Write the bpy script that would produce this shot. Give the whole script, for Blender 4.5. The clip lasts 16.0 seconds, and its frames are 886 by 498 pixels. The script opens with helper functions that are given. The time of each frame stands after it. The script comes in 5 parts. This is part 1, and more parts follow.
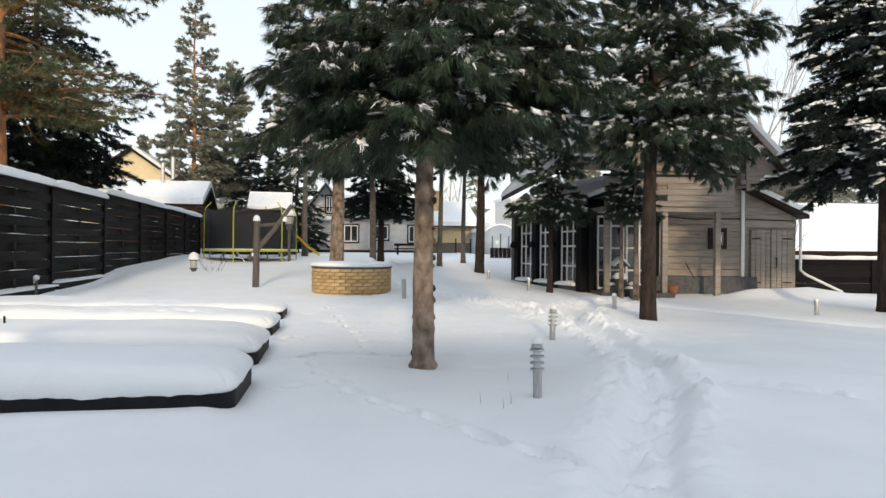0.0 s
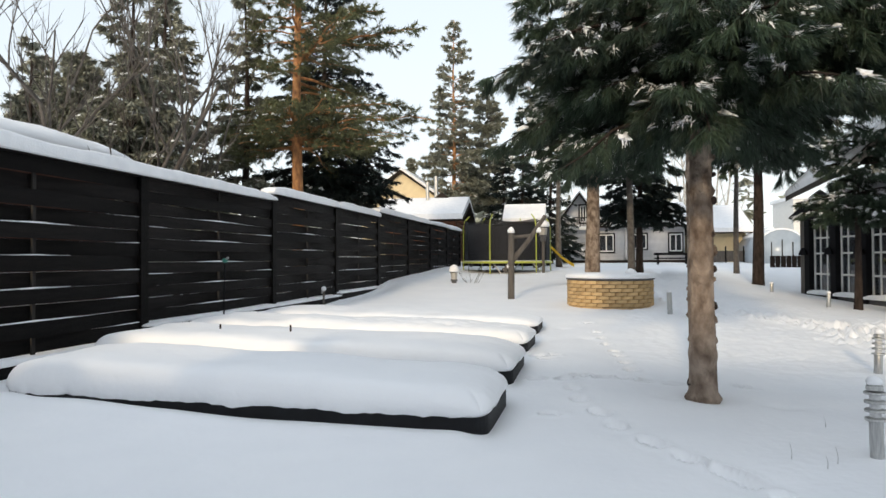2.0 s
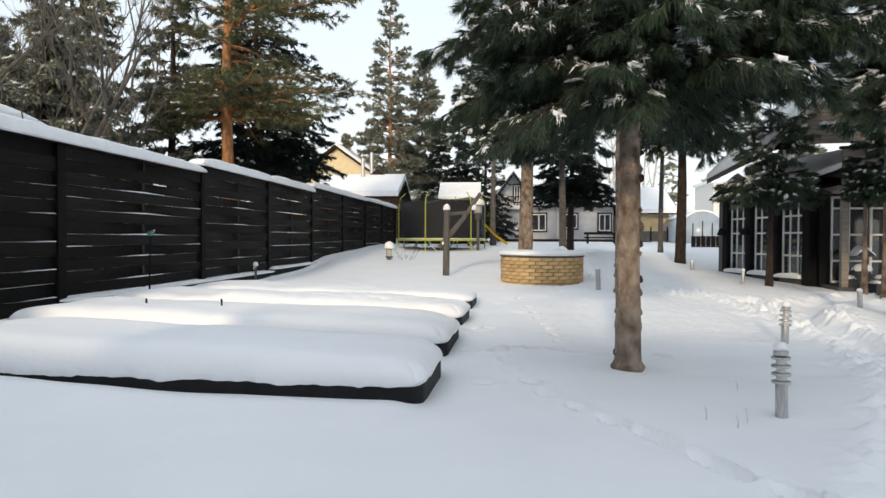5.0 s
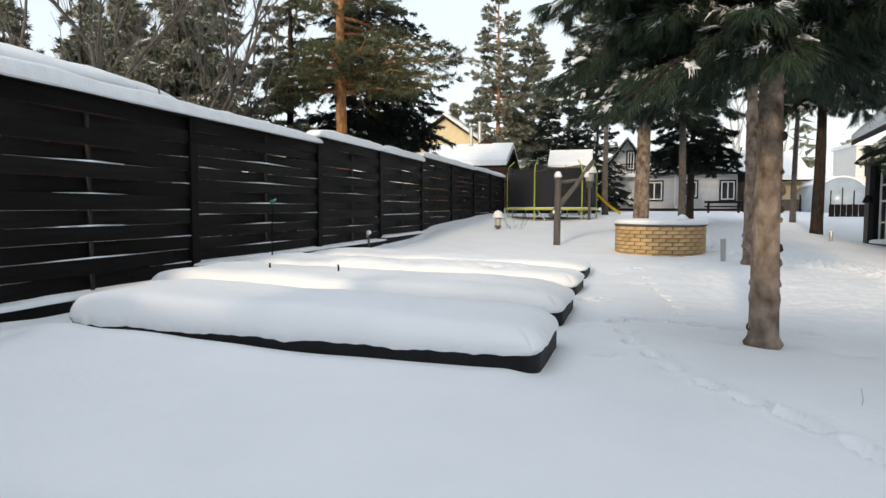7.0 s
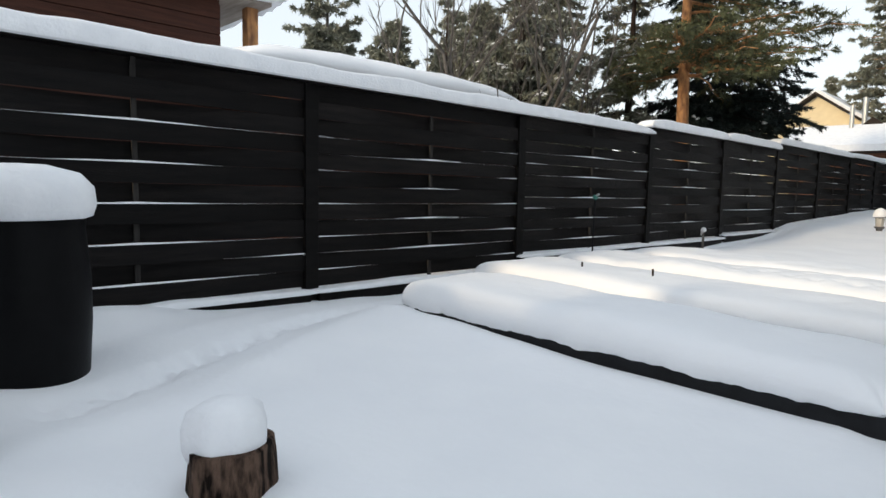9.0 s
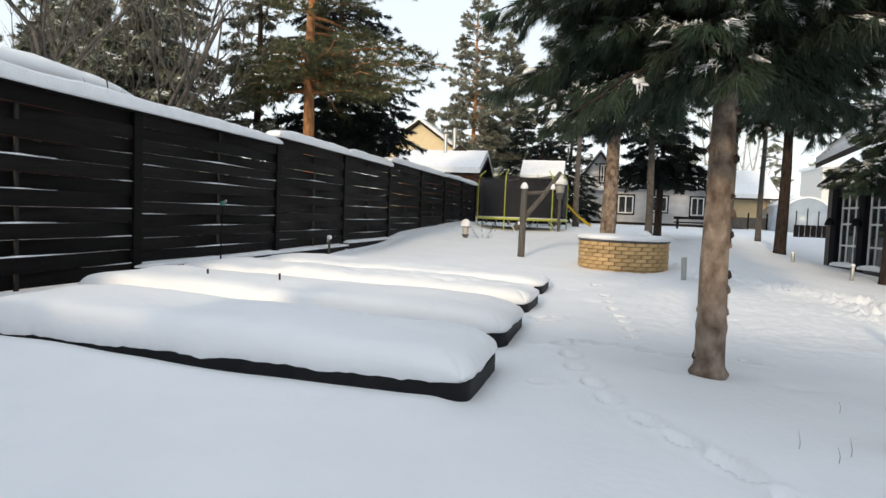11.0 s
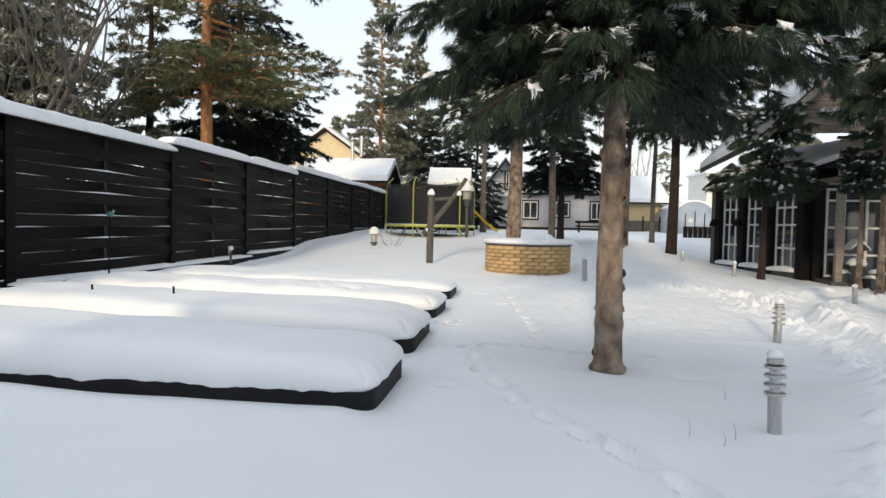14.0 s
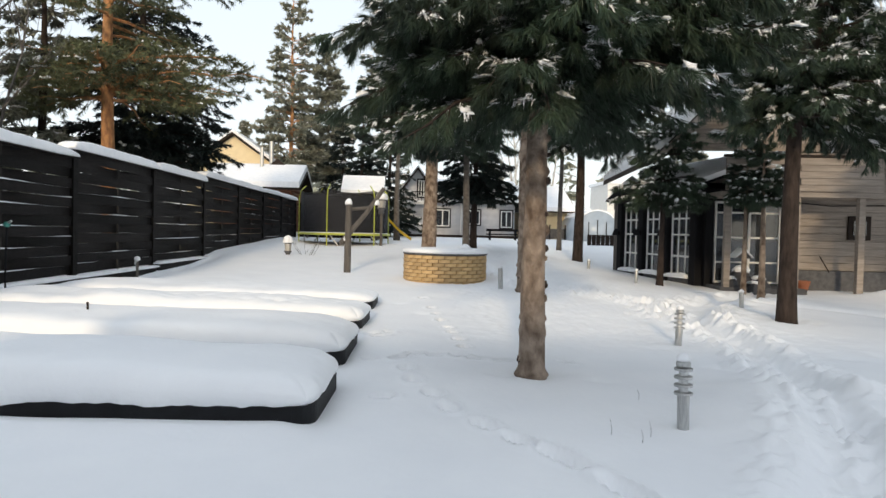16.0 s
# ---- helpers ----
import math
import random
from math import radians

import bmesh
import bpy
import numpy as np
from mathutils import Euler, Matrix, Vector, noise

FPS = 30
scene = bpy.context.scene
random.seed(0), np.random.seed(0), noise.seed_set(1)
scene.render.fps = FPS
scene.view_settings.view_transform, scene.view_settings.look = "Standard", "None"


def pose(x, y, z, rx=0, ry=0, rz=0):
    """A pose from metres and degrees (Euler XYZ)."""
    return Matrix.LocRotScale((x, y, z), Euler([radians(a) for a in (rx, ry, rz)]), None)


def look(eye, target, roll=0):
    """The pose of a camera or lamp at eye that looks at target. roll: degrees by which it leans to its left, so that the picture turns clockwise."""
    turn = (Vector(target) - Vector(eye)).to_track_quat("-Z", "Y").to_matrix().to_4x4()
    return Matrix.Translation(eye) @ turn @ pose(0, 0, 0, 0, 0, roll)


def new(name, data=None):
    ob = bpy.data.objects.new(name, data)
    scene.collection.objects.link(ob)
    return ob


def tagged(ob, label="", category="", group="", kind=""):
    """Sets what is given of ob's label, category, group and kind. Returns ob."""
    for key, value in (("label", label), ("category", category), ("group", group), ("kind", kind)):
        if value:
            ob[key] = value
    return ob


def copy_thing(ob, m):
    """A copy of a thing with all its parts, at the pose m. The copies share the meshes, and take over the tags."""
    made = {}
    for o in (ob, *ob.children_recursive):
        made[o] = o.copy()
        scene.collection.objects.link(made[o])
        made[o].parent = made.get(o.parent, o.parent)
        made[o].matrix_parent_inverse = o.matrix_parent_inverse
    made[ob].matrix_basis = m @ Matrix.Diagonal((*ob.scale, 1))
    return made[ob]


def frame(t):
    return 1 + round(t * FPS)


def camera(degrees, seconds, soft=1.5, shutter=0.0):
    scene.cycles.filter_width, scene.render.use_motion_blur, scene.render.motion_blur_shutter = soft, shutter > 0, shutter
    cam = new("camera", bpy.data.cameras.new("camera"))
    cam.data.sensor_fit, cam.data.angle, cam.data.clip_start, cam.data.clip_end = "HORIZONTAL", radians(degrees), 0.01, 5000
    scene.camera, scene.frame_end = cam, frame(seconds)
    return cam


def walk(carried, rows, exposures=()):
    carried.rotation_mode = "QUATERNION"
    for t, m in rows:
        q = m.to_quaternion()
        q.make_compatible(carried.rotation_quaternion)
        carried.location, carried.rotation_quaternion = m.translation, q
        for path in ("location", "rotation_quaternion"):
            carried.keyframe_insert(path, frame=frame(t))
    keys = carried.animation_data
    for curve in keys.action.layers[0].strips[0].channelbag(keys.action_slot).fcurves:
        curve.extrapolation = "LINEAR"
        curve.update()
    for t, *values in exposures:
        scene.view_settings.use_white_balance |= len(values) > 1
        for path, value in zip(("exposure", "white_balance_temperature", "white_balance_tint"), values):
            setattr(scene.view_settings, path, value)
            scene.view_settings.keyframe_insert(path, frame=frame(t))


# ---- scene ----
cam = camera(70.9, 16.0)

PATH = [
    (0, (0.497, -1.451, 1.269), (0.892, 0.51, 1.27), 0.5),
    (0.5, (0.569, -1.197, 1.263), (0.856, 0.782, 1.275), -0.1),
    (1, (0.605, -0.957, 1.269), (0.581, 1.043, 1.292), -0.4),
    (1.5, (0.55, -0.823, 1.285), (0.323, 1.164, 1.317), -0.6),
    (2, (0.468, -0.821, 1.276), (0.064, 1.137, 1.31), -0.3),
    (2.5, (0.414, -0.856, 1.256), (-0.101, 1.077, 1.293), -0.1),
    (3, (0.409, -0.818, 1.255), (-0.111, 1.113, 1.288), 0.1),
    (3.5, (0.44, -0.792, 1.244), (0.051, 1.169, 1.267), 0.3),
    (4, (0.479, -0.851, 1.246), (0.315, 1.142, 1.256), 0.5),
    (6.5, (0.4, -0.789, 1.189), (0.007, 1.168, 1.074), -0.1),
    (7, (0.368, -0.723, 1.186), (-0.165, 1.2, 1.054), 0.1),
    (7.5, (0.3, -0.621, 1.178), (-0.607, 1.155, 1.038), 0.3),
    (8, (0.340, -0.497, 1.263), (-1.086, 0.896, 1.101), 0.2),
    (8.5, (0.378, -0.424, 1.288), (-1.128, 0.879, 1.104), 0.6),
    (9, (0.506, -0.380, 1.320), (-0.926, 1.004, 1.137), 1.1),
    (9.5, (0.478, -0.346, 1.259), (-0.631, 1.311, 1.112), 2.0),
    (10, (0.547, -0.362, 1.262), (-0.282, 1.454, 1.133), 2.2),
    (12.5, (0.633, -0.319, 1.239), (0.42, 1.667, 1.138), 2.0),
    (13, (0.662, -0.265, 1.226), (0.473, 1.724, 1.135), 1.7),
    (13.5, (0.668, -0.282, 1.23), (0.488, 1.708, 1.143), 1.2),
    (14, (0.651, -0.3, 1.237), (0.475, 1.691, 1.157), 1.2),
    (14.5, (0.616, -0.313, 1.244), (0.443, 1.678, 1.168), 1.0),
    (15, (0.567, -0.333, 1.266), (0.417, 1.66, 1.197), 0.9),
    (15.5, (0.492, -0.39, 1.28), (0.39, 1.607, 1.215), 1.0),
    (16, (0.466, -0.487, 1.301), (0.577, 1.509, 1.249), 1.3),
]
walk(cam, [(t, look(eye, target, roll)) for t, eye, target, roll in PATH], [(0, 2.8, 6520, 8), (16, 2.8, 6520, 8)])

# ---------------------------------------------------------------- light
SUN_ELEV, SUN_TRAVEL = 17.0, (0.14, 1.0)
world = bpy.data.worlds.new("winter_sky")
scene.world = world
world.use_nodes = True
wn = world.node_tree
sky = wn.nodes.new("ShaderNodeTexSky")
sky.sky_type = "NISHITA"
sky.sun_disc = False
sky.sun_elevation = radians(SUN_ELEV)
sky.sun_rotation = math.atan2(-SUN_TRAVEL[0], -SUN_TRAVEL[1])
sky.air_density, sky.dust_density, sky.ozone_density = 1.0, 1.5, 1.0
wn.nodes["Background"].inputs["Strength"].default_value = 0.12
sky_gamma = wn.nodes.new("ShaderNodeGamma")  # flattens the sky's range, so that the horizon stays near the snow's brightness
sky_gamma.inputs["Gamma"].default_value = 0.2
tint = wn.nodes.new("ShaderNodeVectorMath")
tint.operation = "MULTIPLY"
tint.inputs[1].default_value = (0.935, 0.95, 0.98)
wn.links.new(sky.outputs["Color"], sky_gamma.inputs["Color"])
wn.links.new(sky_gamma.outputs["Color"], tint.inputs[0])
wn.links.new(tint.outputs["Vector"], wn.nodes["Background"].inputs["Color"])
sun = new("sun", bpy.data.lights.new("sun", "SUN"))
sun.data.energy, sun.data.angle, sun.data.color = 0.31, radians(3.5), (1.0, 0.8, 0.56)
_h = math.hypot(*SUN_TRAVEL)
sun.matrix_world = look((0, 0, 30), (SUN_TRAVEL[0] / _h * 10, SUN_TRAVEL[1] / _h * 10, 30 - 10 * math.tan(radians(SUN_ELEV))))


# ---------------------------------------------------------------- materials
def mat(name, colour, rough=0.7, metal=0.0, second=None, scale=6.0, bump=0.0, bump_scale=40.0, stretch=(1, 1, 1), spread=0.0, sss=0.0, coords="Object", island=False, detail=6.0, spec=0.5, sharp=0.2, depth=0.02):
    m = bpy.data.materials.new(name)
    m.use_nodes = True
    nt = m.node_tree
    b = nt.nodes["Principled BSDF"]
    b.inputs["Roughness"].default_value = rough
    b.inputs["Metallic"].default_value = metal
    b.inputs["Specular IOR Level"].default_value = spec
    tc = nt.nodes.new("ShaderNodeTexCoord")
    mp = nt.nodes.new("ShaderNodeMapping")
    mp.inputs["Scale"].default_value = stretch
    nt.links.new(tc.outputs[coords], mp.inputs["Vector"])
    tex = nt.nodes.new("ShaderNodeTexNoise")
    tex.inputs["Scale"].default_value = scale
    tex.inputs["Detail"].default_value = detail
    nt.links.new(mp.outputs["Vector"], tex.inputs["Vector"])
    ramp = nt.nodes.new("ShaderNodeValToRGB")
    second = second or tuple(c * 0.7 for c in colour)
    ramp.color_ramp.elements[0].position, ramp.color_ramp.elements[1].position = 0.5 - sharp, 0.5 + sharp
    ramp.color_ramp.elements[0].color = (*second, 1)
    ramp.color_ramp.elements[1].color = (*colour, 1)
    nt.links.new(tex.outputs["Fac"], ramp.inputs["Fac"])
    out = ramp.outputs["Color"]
    if spread:
        rnd = nt.nodes.new("ShaderNodeNewGeometry" if island else "ShaderNodeObjectInfo")
        mr = nt.nodes.new("ShaderNodeMapRange")
        mr.inputs["To Min"].default_value, mr.inputs["To Max"].default_value = 1 - spread, 1 + spread
        nt.links.new(rnd.outputs["Random Per Island" if island else "Random"], mr.inputs["Value"])
        hs = nt.nodes.new("ShaderNodeHueSaturation")
        nt.links.new(mr.outputs["Result"], hs.inputs["Value"])
        nt.links.new(out, hs.inputs["Color"])
        out = hs.outputs["Color"]
    nt.links.new(out, b.inputs["Base Color"])
    if bump:
        t2 = nt.nodes.new("ShaderNodeTexNoise")
        t2.inputs["Scale"].default_value = bump_scale
        t2.inputs["Detail"].default_value = 8
        nt.links.new(mp.outputs["Vector"], t2.inputs["Vector"])
        bp = nt.nodes.new("ShaderNodeBump")
        bp.inputs["Strength"].default_value, bp.inputs["Distance"].default_value = bump, depth
        nt.links.new(t2.outputs["Fac"], bp.inputs["Height"])
        nt.links.new(bp.outputs["Normal"], b.inputs["Normal"])
    if sss:
        b.inputs["Subsurface Weight"].default_value = sss
        b.inputs["Subsurface Radius"].default_value = (0.05, 0.06, 0.08)
    return m


def glass_mat(name, tint):
    m = bpy.data.materials.new(name)
    m.use_nodes = True
    b = m.node_tree.nodes["Principled BSDF"]
    b.inputs["Base Color"].default_value = (*tint, 1)
    b.inputs["Roughness"].default_value = 0.03
    b.inputs["Specular IOR Level"].default_value = 0.9
    b.inputs["Transmission Weight"].default_value = 0.3
    return m


M_SNOW = mat("snow", (0.93, 0.935, 0.945), 0.75, spec=0.2, second=(0.88, 0.89, 0.91), scale=1.2, bump=0.25, bump_scale=14)
M_SNOWCAP = mat("packed_snow", (0.92, 0.925, 0.935), 0.7, spec=0.2, second=(0.84, 0.85, 0.87), scale=5, bump=0.35, bump_scale=30)
M_FENCE = mat("black_stained_wood", (0.011, 0.009, 0.0083), 0.6, spec=0.12, second=(0.0035, 0.0032, 0.0034), scale=3, bump=0.35, bump_scale=25, stretch=(6, 0.6, 6), spread=0.5)
# lighter than the fence boards: the light caught by the battens, put into their colour
M_BATTEN = mat("lit_batten", (0.05, 0.046, 0.042), 0.75, spec=0.15, second=(0.022, 0.02, 0.019), scale=5, bump=0.3, stretch=(5, 5, 0.6))
M_BEDBOX = mat("dark_plastic_board", (0.012, 0.013, 0.015), 0.6, spec=0.2, second=(0.006, 0.006, 0.007), scale=8, bump=0.2)
M_BARK = mat("cedar_bark", (0.36, 0.285, 0.225), 0.9, spec=0.1, second=(0.12, 0.085, 0.063), scale=6, bump=1.0, bump_scale=22, stretch=(1.3, 1.3, 0.9), sharp=0.15, depth=0.05)
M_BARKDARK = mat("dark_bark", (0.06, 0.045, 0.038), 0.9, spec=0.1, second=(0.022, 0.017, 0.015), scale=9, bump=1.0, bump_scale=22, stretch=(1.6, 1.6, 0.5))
M_BARKPINE = mat("orange_pine_bark", (0.6, 0.3, 0.12), 0.85, second=(0.2, 0.09, 0.045), scale=7, bump=0.8, bump_scale=18, stretch=(1.5, 1.5, 0.6))
M_BARKGREY = mat("grey_bark", (0.14, 0.125, 0.11), 0.9, second=(0.06, 0.052, 0.047), scale=8, bump=0.8)
M_BIRCH = mat("birch_bark", (0.7, 0.68, 0.63), 0.8, second=(0.12, 0.11, 0.1), scale=5, stretch=(1, 1, 3))
M_NEEDLE = mat("cedar_needles", (0.058, 0.09, 0.055), 0.5, spec=0.3, second=(0.014, 0.021, 0.015), scale=1.5, spread=0.45, island=True)
M_SPRUCE = mat("spruce_needles", (0.022, 0.034, 0.03), 0.6, spec=0.25, second=(0.01, 0.017, 0.016), scale=1.5, spread=0.45, island=True)
M_PINE = mat("pine_needles", (0.17, 0.185, 0.095), 0.6, spec=0.25, second=(0.045, 0.05, 0.026), scale=0.8, spread=0.4, island=True)
# pale with frost, and lightened further for sunlight that the weak sun lacks
M_FROST = mat("frosted_sunlit_needles", (0.36, 0.36, 0.29), 0.6, spec=0.25, second=(0.1, 0.11, 0.075), scale=2.5, spread=0.5, island=True)
M_BRICK = mat("yellow_brick", (0.6, 0.42, 0.21), 0.85, second=(0.42, 0.26, 0.11), scale=7, bump=0.4, spread=0.2, coords="Object")
M_MORTAR = mat("mortar", (0.24, 0.17, 0.11), 0.95, second=(0.17, 0.12, 0.08), scale=20, bump=0.5)
M_STEEL = mat("brushed_steel", (0.6, 0.6, 0.58), 0.42, 0.85, second=(0.38, 0.38, 0.38), scale=30, stretch=(4, 4, 0.4), bump=0.1)
M_LENS = mat("frosted_lens", (0.75, 0.76, 0.76), 0.4, second=(0.6, 0.6, 0.6))
M_SIDING = mat("weathered_whitewash_board", (0.35, 0.305, 0.265), 0.8, spec=0.2, second=(0.23, 0.195, 0.168), scale=4, bump=0.3, bump_scale=18, stretch=(0.5, 4, 5), spread=0.12)
M_WHITE = mat("white_paint", (0.78, 0.77, 0.74), 0.55, second=(0.66, 0.65, 0.62), scale=5, bump=0.1)
M_WHITEWALL = mat("white_log_wall", (0.56, 0.56, 0.57), 0.8, second=(0.46, 0.46, 0.48), scale=2, bump=0.2, spread=0.06)
M_STONE = mat("grey_stone_base", (0.12, 0.12, 0.125), 0.9, second=(0.06, 0.06, 0.065), scale=7, bump=0.7)
M_DARK = mat("dark_metal_and_dim_room", (0.013, 0.013, 0.015), 0.7, spec=0.06, second=(0.012, 0.012, 0.013))
M_BROWN = mat("dark_brown_board", (0.03, 0.02, 0.015), 0.6, spec=0.15, second=(0.016, 0.011, 0.009), scale=5, bump=0.2, stretch=(4, 4, 0.5))
M_LOG = mat("brown_log", (0.23, 0.085, 0.035), 0.7, second=(0.13, 0.05, 0.024), scale=6, bump=0.3)
M_NBWALL = mat("red_brown_cladding", (0.09, 0.035, 0.022), 0.65, spec=0.2, second=(0.05, 0.02, 0.014), scale=5, bump=0.3, stretch=(0.4, 0.4, 6))
M_YELLOWWALL = mat("yellow_render", (0.78, 0.64, 0.4), 0.85, second=(0.72, 0.58, 0.36), scale=3, bump=0.15)
M_GREYWOOD = mat("weathered_grey_wood", (0.13, 0.115, 0.1), 0.85, second=(0.065, 0.057, 0.05), scale=6, bump=0.5, stretch=(3, 3, 0.5))
M_LIME = mat("lime_green_tube", (0.46, 0.5, 0.08), 0.4, second=(0.4, 0.44, 0.07))
M_YELLOWPL = mat("yellow_plastic", (0.75, 0.55, 0.05), 0.4, second=(0.68, 0.48, 0.04))
M_TERRACOTTA = mat("terracotta", (0.32, 0.12, 0.06), 0.8, second=(0.25, 0.09, 0.05))
M_ROCK = mat("dark_rock", (0.08, 0.08, 0.085), 0.9, second=(0.03, 0.03, 0.033), scale=5, bump=0.9, bump_scale=9)
M_GLASS = glass_mat("window_glass", (0.05, 0.056, 0.065))
M_FILM = mat("cloudy_film", (0.42, 0.48, 0.55), 0.3, second=(0.3, 0.36, 0.43), scale=1.2)
M_CURTAIN = mat("pale_curtain", (0.5, 0.48, 0.44), 0.9, second=(0.38, 0.36, 0.33), scale=3, stretch=(9, 9, 0.4))
M_TEAL = mat("green_plastic", (0.05, 0.25, 0.2), 0.4)


def net_mat():
    m = mat("black_net", (0.012, 0.013, 0.018), 0.8)
    nt = m.node_tree
    mix, tr = nt.nodes.new("ShaderNodeMixShader"), nt.nodes.new("ShaderNodeBsdfTransparent")
    mix.inputs["Fac"].default_value = 0.85
    b, o = nt.nodes["Principled BSDF"], nt.nodes["Material Output"]
    nt.links.new(tr.outputs[0], mix.inputs[1])
    nt.links.new(b.outputs[0], mix.inputs[2])
    nt.links.new(mix.outputs[0], o.inputs["Surface"])
    return m


M_NET = net_mat()


# ---------------------------------------------------------------- helpers
def smooth(a, b, v):
    t = np.clip((np.asarray(v, float) - a) / (b - a), 0, 1)
    return t * t * (3 - 2 * t)


def thing(name, x, y, z, label, category, rz=0.0, group="", kind=""):
    ob = new(name)
    ob.empty_display_size = 0.2
    ob.matrix_world = pose(x, y, z, 0, 0, rz)
    return tagged(ob, label, category, group, kind)


def finish(ob, material, smooth_faces=False):
    ob.data.materials.append(material)
    if smooth_faces:
        ob.data.polygons.foreach_set("use_smooth", [True] * len(ob.data.polygons))
    return ob


def part(name, bm, material, parent=None, label="", smooth_faces=False):
    me = bpy.data.meshes.new(name)
    bm.to_mesh(me)
    bm.free()
    ob = new(name, me)
    ob.parent = parent
    finish(ob, material, smooth_faces)
    return tagged(ob, label)


def raw(name, verts, faces, material, parent=None, label="", smooth_faces=False):
    me = bpy.data.meshes.new(name)
    me.from_pydata([tuple(v) for v in np.asarray(verts).tolist()], [], [tuple(f) for f in np.asarray(faces).tolist()] if not isinstance(faces, list) else faces)
    ob = new(name, me)
    ob.parent = parent
    finish(ob, material, smooth_faces)
    return tagged(ob, label)


def shared(name, me, m, parent):
    """One more object on a mesh that already exists."""
    ob = new(name, me)
    ob.parent = parent
    ob.matrix_basis = m
    return ob


def box(x0, x1, y0, y1, z0, z1, bevel=0.0, bm=None):
    own = bmesh.new()
    bmesh.ops.create_cube(own, size=1.0, matrix=Matrix.LocRotScale(((x0 + x1) / 2, (y0 + y1) / 2, (z0 + z1) / 2), None, (x1 - x0, y1 - y0, z1 - z0)))
    if bevel:
        bmesh.ops.bevel(own, geom=list(own.edges), offset=bevel, segments=2, affect="EDGES", profile=0.6)
    if bm is None:
        return own
    me = bpy.data.meshes.new("tmp")
    own.to_mesh(me)
    own.free()
    bm.from_mesh(me)
    bpy.data.meshes.remove(me)
    return bm


def turned(profile, n=24, bm=None, x=0, y=0, z=0, wobble=0.0, seed=0.0):
    """A solid of revolution from (radius, height) pairs, closed at both ends."""
    bm = bm or bmesh.new()
    rings = []
    for r, h in profile:
        ring = []
        for i in range(n):
            a = 2 * math.pi * i / n
            k = 1 + wobble * noise.noise((math.cos(a) * 1.3 + seed, math.sin(a) * 1.3, h * 2.0))
            ring.append(bm.verts.new((x + r * k * math.cos(a), y + r * k * math.sin(a), z + h)))
        rings.append(ring)
    for a, b in zip(rings, rings[1:]):
        for i in range(n):
            bm.faces.new((a[i], a[(i + 1) % n], b[(i + 1) % n], b[i]))
    bm.faces.new(rings[0][::-1])
    bm.faces.new(rings[-1])
    return bm


def tube(points, radii, n=8, bm=None):
    """A round bar along points."""
    bm = bm or bmesh.new()
    pts = [Vector(p) for p in points]
    if not hasattr(radii, "__len__"):
        radii = [radii] * len(pts)
    rings = []
    for i, p in enumerate(pts):
        d = (pts[min(i + 1, len(pts) - 1)] - pts[max(i - 1, 0)]).normalized()
        a = d.orthogonal().normalized() if abs(d.z) > 0.95 else d.cross(Vector((0, 0, 1))).normalized()
        b = d.cross(a)
        rings.append([bm.verts.new(p + radii[i] * (math.cos(2 * math.pi * k / n) * a + math.sin(2 * math.pi * k / n) * b)) for k in range(n)])
    for r, s in zip(rings, rings[1:]):
        for k in range(n):
            bm.faces.new((r[k], s[k], s[(k + 1) % n], r[(k + 1) % n]))
    bm.faces.new(rings[0])
    bm.faces.new(rings[-1][::-1])
    bmesh.ops.recalc_face_normals(bm, faces=list(bm.faces))
    return bm


def prism(outline, d0, d1, axis="y"):
    """An outline of (a, z) pairs drawn out from d0 to d1 along y, or of (a = y) pairs along x."""
    bm = bmesh.new()
    place = (lambda a, z, d: (a, d, z)) if axis == "y" else (lambda a, z, d: (d, a, z))
    f = [bm.verts.new(place(a, z, d0)) for a, z in outline]
    b = [bm.verts.new(place(a, z, d1)) for a, z in outline]
    n = len(outline)
    bm.faces.new(f)
    bm.faces.new(b[::-1])
    for i in range(n):
        bm.faces.new((f[i], b[i], b[(i + 1) % n], f[(i + 1) % n]))
    bmesh.ops.recalc_face_normals(bm, faces=list(bm.faces))
    return bm


